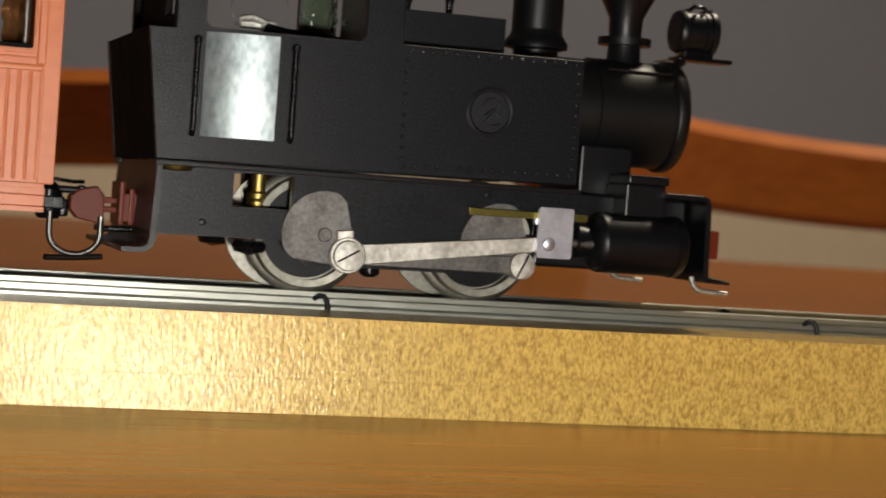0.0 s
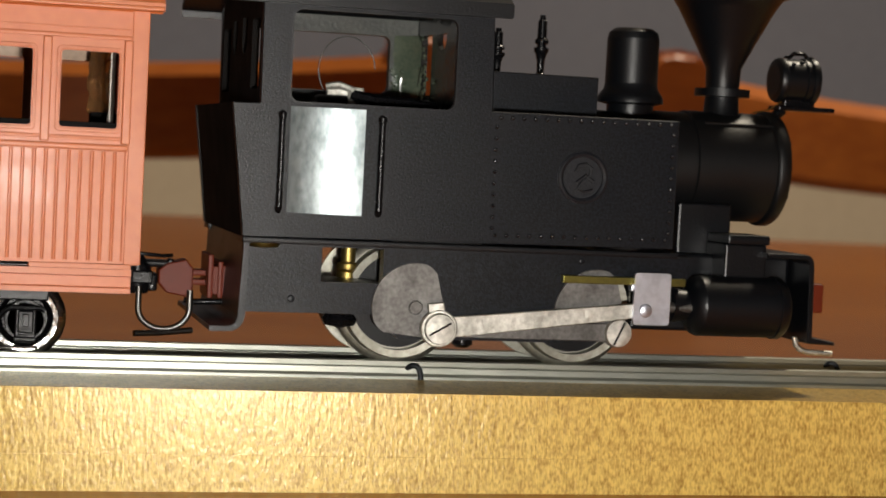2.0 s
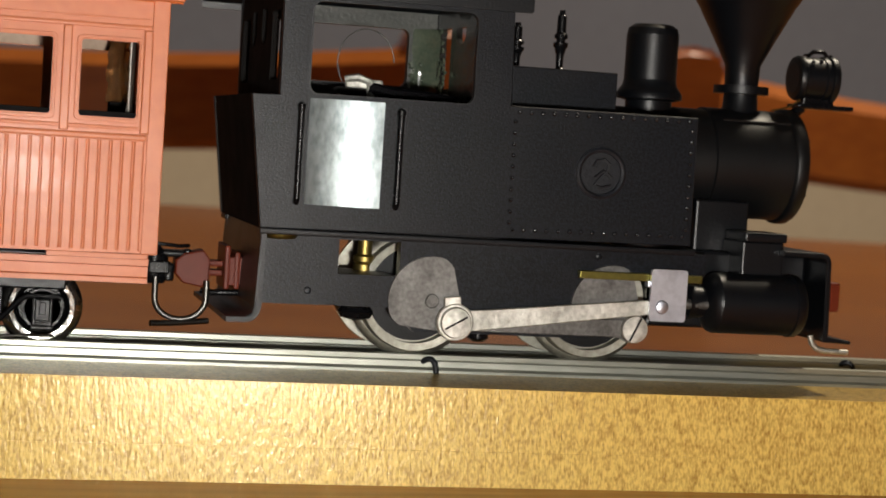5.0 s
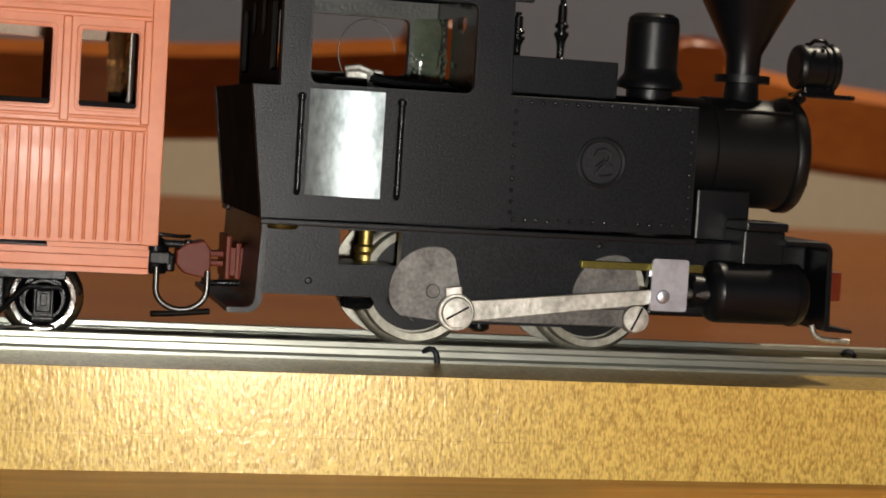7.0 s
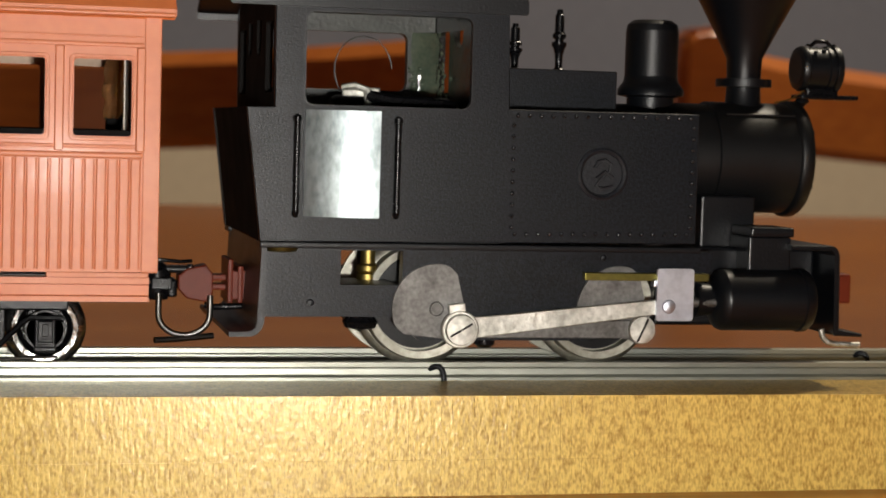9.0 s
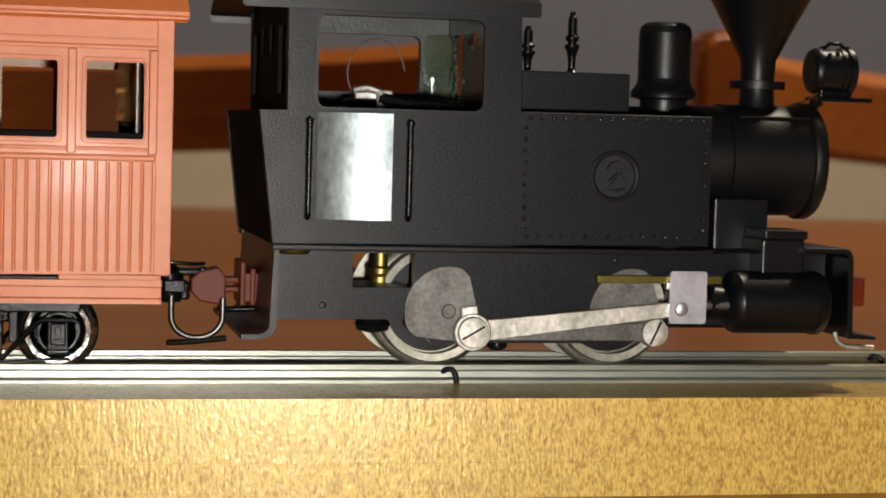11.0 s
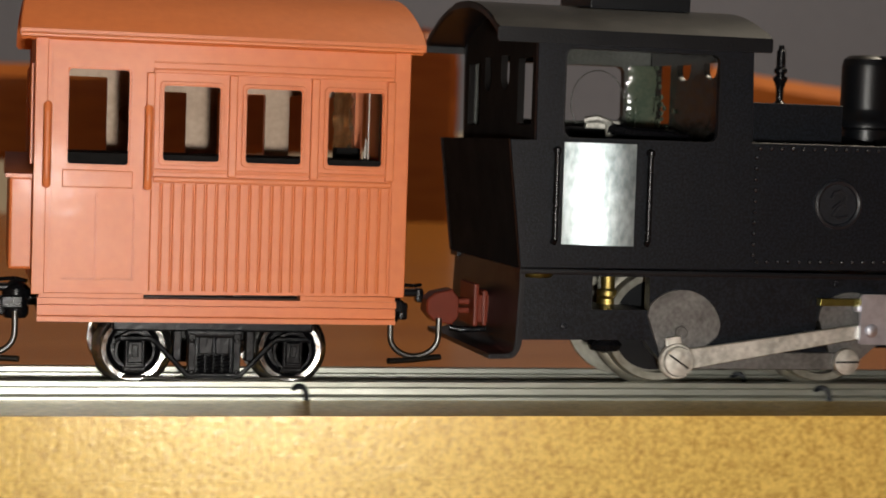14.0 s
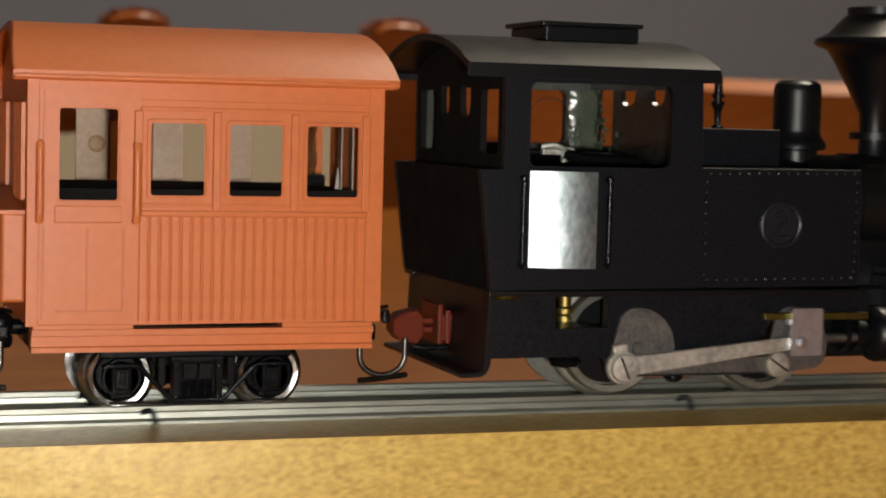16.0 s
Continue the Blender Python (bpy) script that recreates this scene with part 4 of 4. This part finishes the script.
        pts += [(x + d * 5.85, -2.2, 5.2)]
        tube(bm, pts, 0.27)
        tube(bm, [(x + d * 1.2, -3.3, 1.55), (x + d * 3.0, -2.6, 1.55), (x + d * 6.2, -1.6, 1.75)], 0.27)
        part("hook_wire", bm, WIRE, k, "bent steel uncoupling wire")
    return C, sets


# ---- room behind ----
def dining_chair(x, y, turn):
    """Wooden chair facing the table, mm from the table top: two round-headed posts and a bowed, drooping top rail."""
    ch = new("dining_chair")
    tagged(ch, "orange-stained wooden dining chair with a bowed top rail behind the table", "chair", "chairs behind the table")
    for s in (-1, 1):
        bm = B()
        outline = []
        for z, w in ((-745, 13), (-300, 15), (0, 16), (50, 16.5), (66, 16.5), (72, 15), (76, 11.5), (78, 6)):
            outline.append((w, z))
        loop = [(s * 215 + w, z) for w, z in outline] + [(s * 215 - w, z) for w, z in outline[::-1]]
        plate(bm, loop, [], 0, 26)
        bmesh.ops.bevel(bm, geom=bm.edges[:], offset=4, segments=3, affect="EDGES")
        part("back_post", bm, CHAIR, ch)
        part("front_leg", box(B(), s * 195 - 18, s * 195 + 18, -300, -264, -745, -300, 4), CHAIR, ch)
    bm = B()
    n = 24
    rows = []
    for i in range(n + 1):
        u = -1 + 2 * i / n
        dip = 11 * (1 - u * u)
        back = 8 + 46 * (1 - u * u)
        prof = [(-9, 30), (-6, 26), (7, 26), (10, 30), (10, 60), (7, 67), (-2, 68), (-8, 62)]
        rows.append([bm.verts.new((u * 203, back + q, z - dip)) for q, z in prof])
    for a, b in zip(rows, rows[1:]):
        for k in range(8):
            bm.faces.new((a[k], a[(k + 1) % 8], b[(k + 1) % 8], b[k]))
    bm.faces.new(rows[0][::-1])
    bm.faces.new(rows[-1])
    part("top_rail", bm, CHAIR, ch)
    part("seat", box(B(), -215, 215, -310, 0, -320, -290, 8), CHAIR, ch)
    ch.matrix_world = pose(x * MM, y * MM, 0, 0, 0, turn)
    return ch


def room():
    def slab(name, x0, x1, y0, y1, z0, z1, mat, label):
        tagged(part(name, box(B(), x0, x1, y0, y1, z0, z1), mat), label, name.split("_")[0], kind="structure")
    slab("floor", -2000, 2600, -1700, 2200, -800, -747, FLOOR, "pale wooden floor of the room")
    slab("ceiling", -2000, 2600, -1700, 2200, 1750, 1800, CEIL, "plain white ceiling")
    slab("wall_north", -2000, 2600, 2100, 2200, 40, 1750, WALL, "grey painted upper part of the wall")
    slab("wainscot_north", -2000, 2600, 2085, 2200, -747, 40, PLASTER, "beige painted lower part of the wall")
    slab("wall_south", -2000, 2600, -1700, -1600, -747, 1750, WALL, "plain grey wall")
    slab("wall_west", -2000, -1900, -1600, 2085, -747, 1750, PLASTER, "plain beige wall")
    slab("wall_east", 2500, 2600, -1600, 2085, -747, 1750, PLASTER, "plain beige wall")


setting()
LOCO, GEAR = loco()
COACH, COACH_SETS = coach()
room()
dining_chair(-61, 640, 0)
dining_chair(485, 640, 0)

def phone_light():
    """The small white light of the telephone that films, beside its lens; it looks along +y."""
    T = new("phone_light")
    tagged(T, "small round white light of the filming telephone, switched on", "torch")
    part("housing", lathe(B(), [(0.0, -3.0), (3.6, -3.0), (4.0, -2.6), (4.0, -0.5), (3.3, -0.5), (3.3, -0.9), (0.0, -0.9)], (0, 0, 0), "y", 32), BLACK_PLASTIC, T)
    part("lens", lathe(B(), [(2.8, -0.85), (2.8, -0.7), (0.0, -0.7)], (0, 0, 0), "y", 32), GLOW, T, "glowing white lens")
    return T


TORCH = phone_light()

# ---- movement ----
RUN = [(12.0, 0.0), (12.2, 0.0), (12.5, 2.68), (13.0, 9.28), (13.5, 20.59), (14.0, 33.18), (14.5, 44.56), (15.0, 59.53), (15.5, 75.05), (16.0, 92.2)]
SLACK = [(12.0, 0.0), (12.2, 0.0), (12.5, 1.45), (13.0, 1.6), (16.0, 1.62)]


def curve_at(rows, t):
    """Smooth value between rows of (seconds, value) that never overshoots."""
    if t <= rows[0][0]:
        return rows[0][1]
    for i, ((t0, a), (t1, b)) in enumerate(zip(rows, rows[1:])):
        if t <= t1:
            def slope(j):
                if j == 0 or j == len(rows) - 1:
                    return 0.0 if j == 0 else (rows[j][1] - rows[j - 1][1]) / (rows[j][0] - rows[j - 1][0])
                d0 = (rows[j][1] - rows[j - 1][1]) / (rows[j][0] - rows[j - 1][0])
                d1 = (rows[j + 1][1] - rows[j][1]) / (rows[j + 1][0] - rows[j][0])
                return 0.0 if d0 * d1 <= 0 else 2 * d0 * d1 / (d0 + d1)
            h = t1 - t0
            u = (t - t0) / h
            return (a * (1 + 2 * u) + slope(i) * h * u) * (1 - u) ** 2 + (b * (3 - 2 * u) - slope(i + 1) * h * (1 - u)) * u * u
    return rows[-1][1]


def mm_pose(x, y, z, ry=0.0):
    return Matrix.Translation(Vector((x, y, z)) * MM) @ Matrix.Rotation(ry, 4, "Y")


def motions():
    times = [0.0, 6.0, 12.0, 12.1] + [12.2 + 0.1 * i for i in range(39)]
    runs = [(t, curve_at(RUN, t), curve_at(SLACK, t)) for t in times]
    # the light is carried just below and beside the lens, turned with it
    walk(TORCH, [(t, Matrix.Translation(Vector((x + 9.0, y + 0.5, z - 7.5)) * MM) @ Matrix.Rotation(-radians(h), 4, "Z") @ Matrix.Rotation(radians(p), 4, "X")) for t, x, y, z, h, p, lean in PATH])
    walk(LOCO, [(t, mm_pose(s, YC, TABLE_TO_RAIL)) for t, s, k in runs])
    walk(COACH, [(t, mm_pose(s - k, YC, TABLE_TO_RAIL)) for t, s, k in runs])
    for ax, x in zip(COACH_SETS, COACH_AXLES):
        walk(ax, [(t, mm_pose(x, 0, WHEEL_R, (s - k) / WHEEL_R)) for t, s, k in runs])
    for word, x in (("rear", REAR_X), ("front", FRONT_X)):
        walk(GEAR[word], [(t, mm_pose(x, 0, AXLE_Z, s / ROLL_R)) for t, s, k in runs])
    for side in (1, -1):
        rods, couples, heads = [], [], []
        for t, s, k in runs:
            a = radians(CRANK_AT - (90 if side > 0 else 0)) - s / ROLL_R
            px, pz = REAR_X + CRANK_R * math.cos(a), AXLE_Z + CRANK_R * math.sin(a)
            tilt = math.asin((HEAD_Z - pz) / ROD_L)
            rods.append((t, mm_pose(px, 0, pz, -tilt)))
            couples.append((t, mm_pose(px, 0, pz)))
            heads.append((t, mm_pose(px + ROD_L * math.cos(tilt), 0, HEAD_Z)))
        walk(GEAR["rod%d" % side], rods)
        walk(GEAR["couple%d" % side], couples)
        walk(GEAR["head%d" % side], heads)


motions()
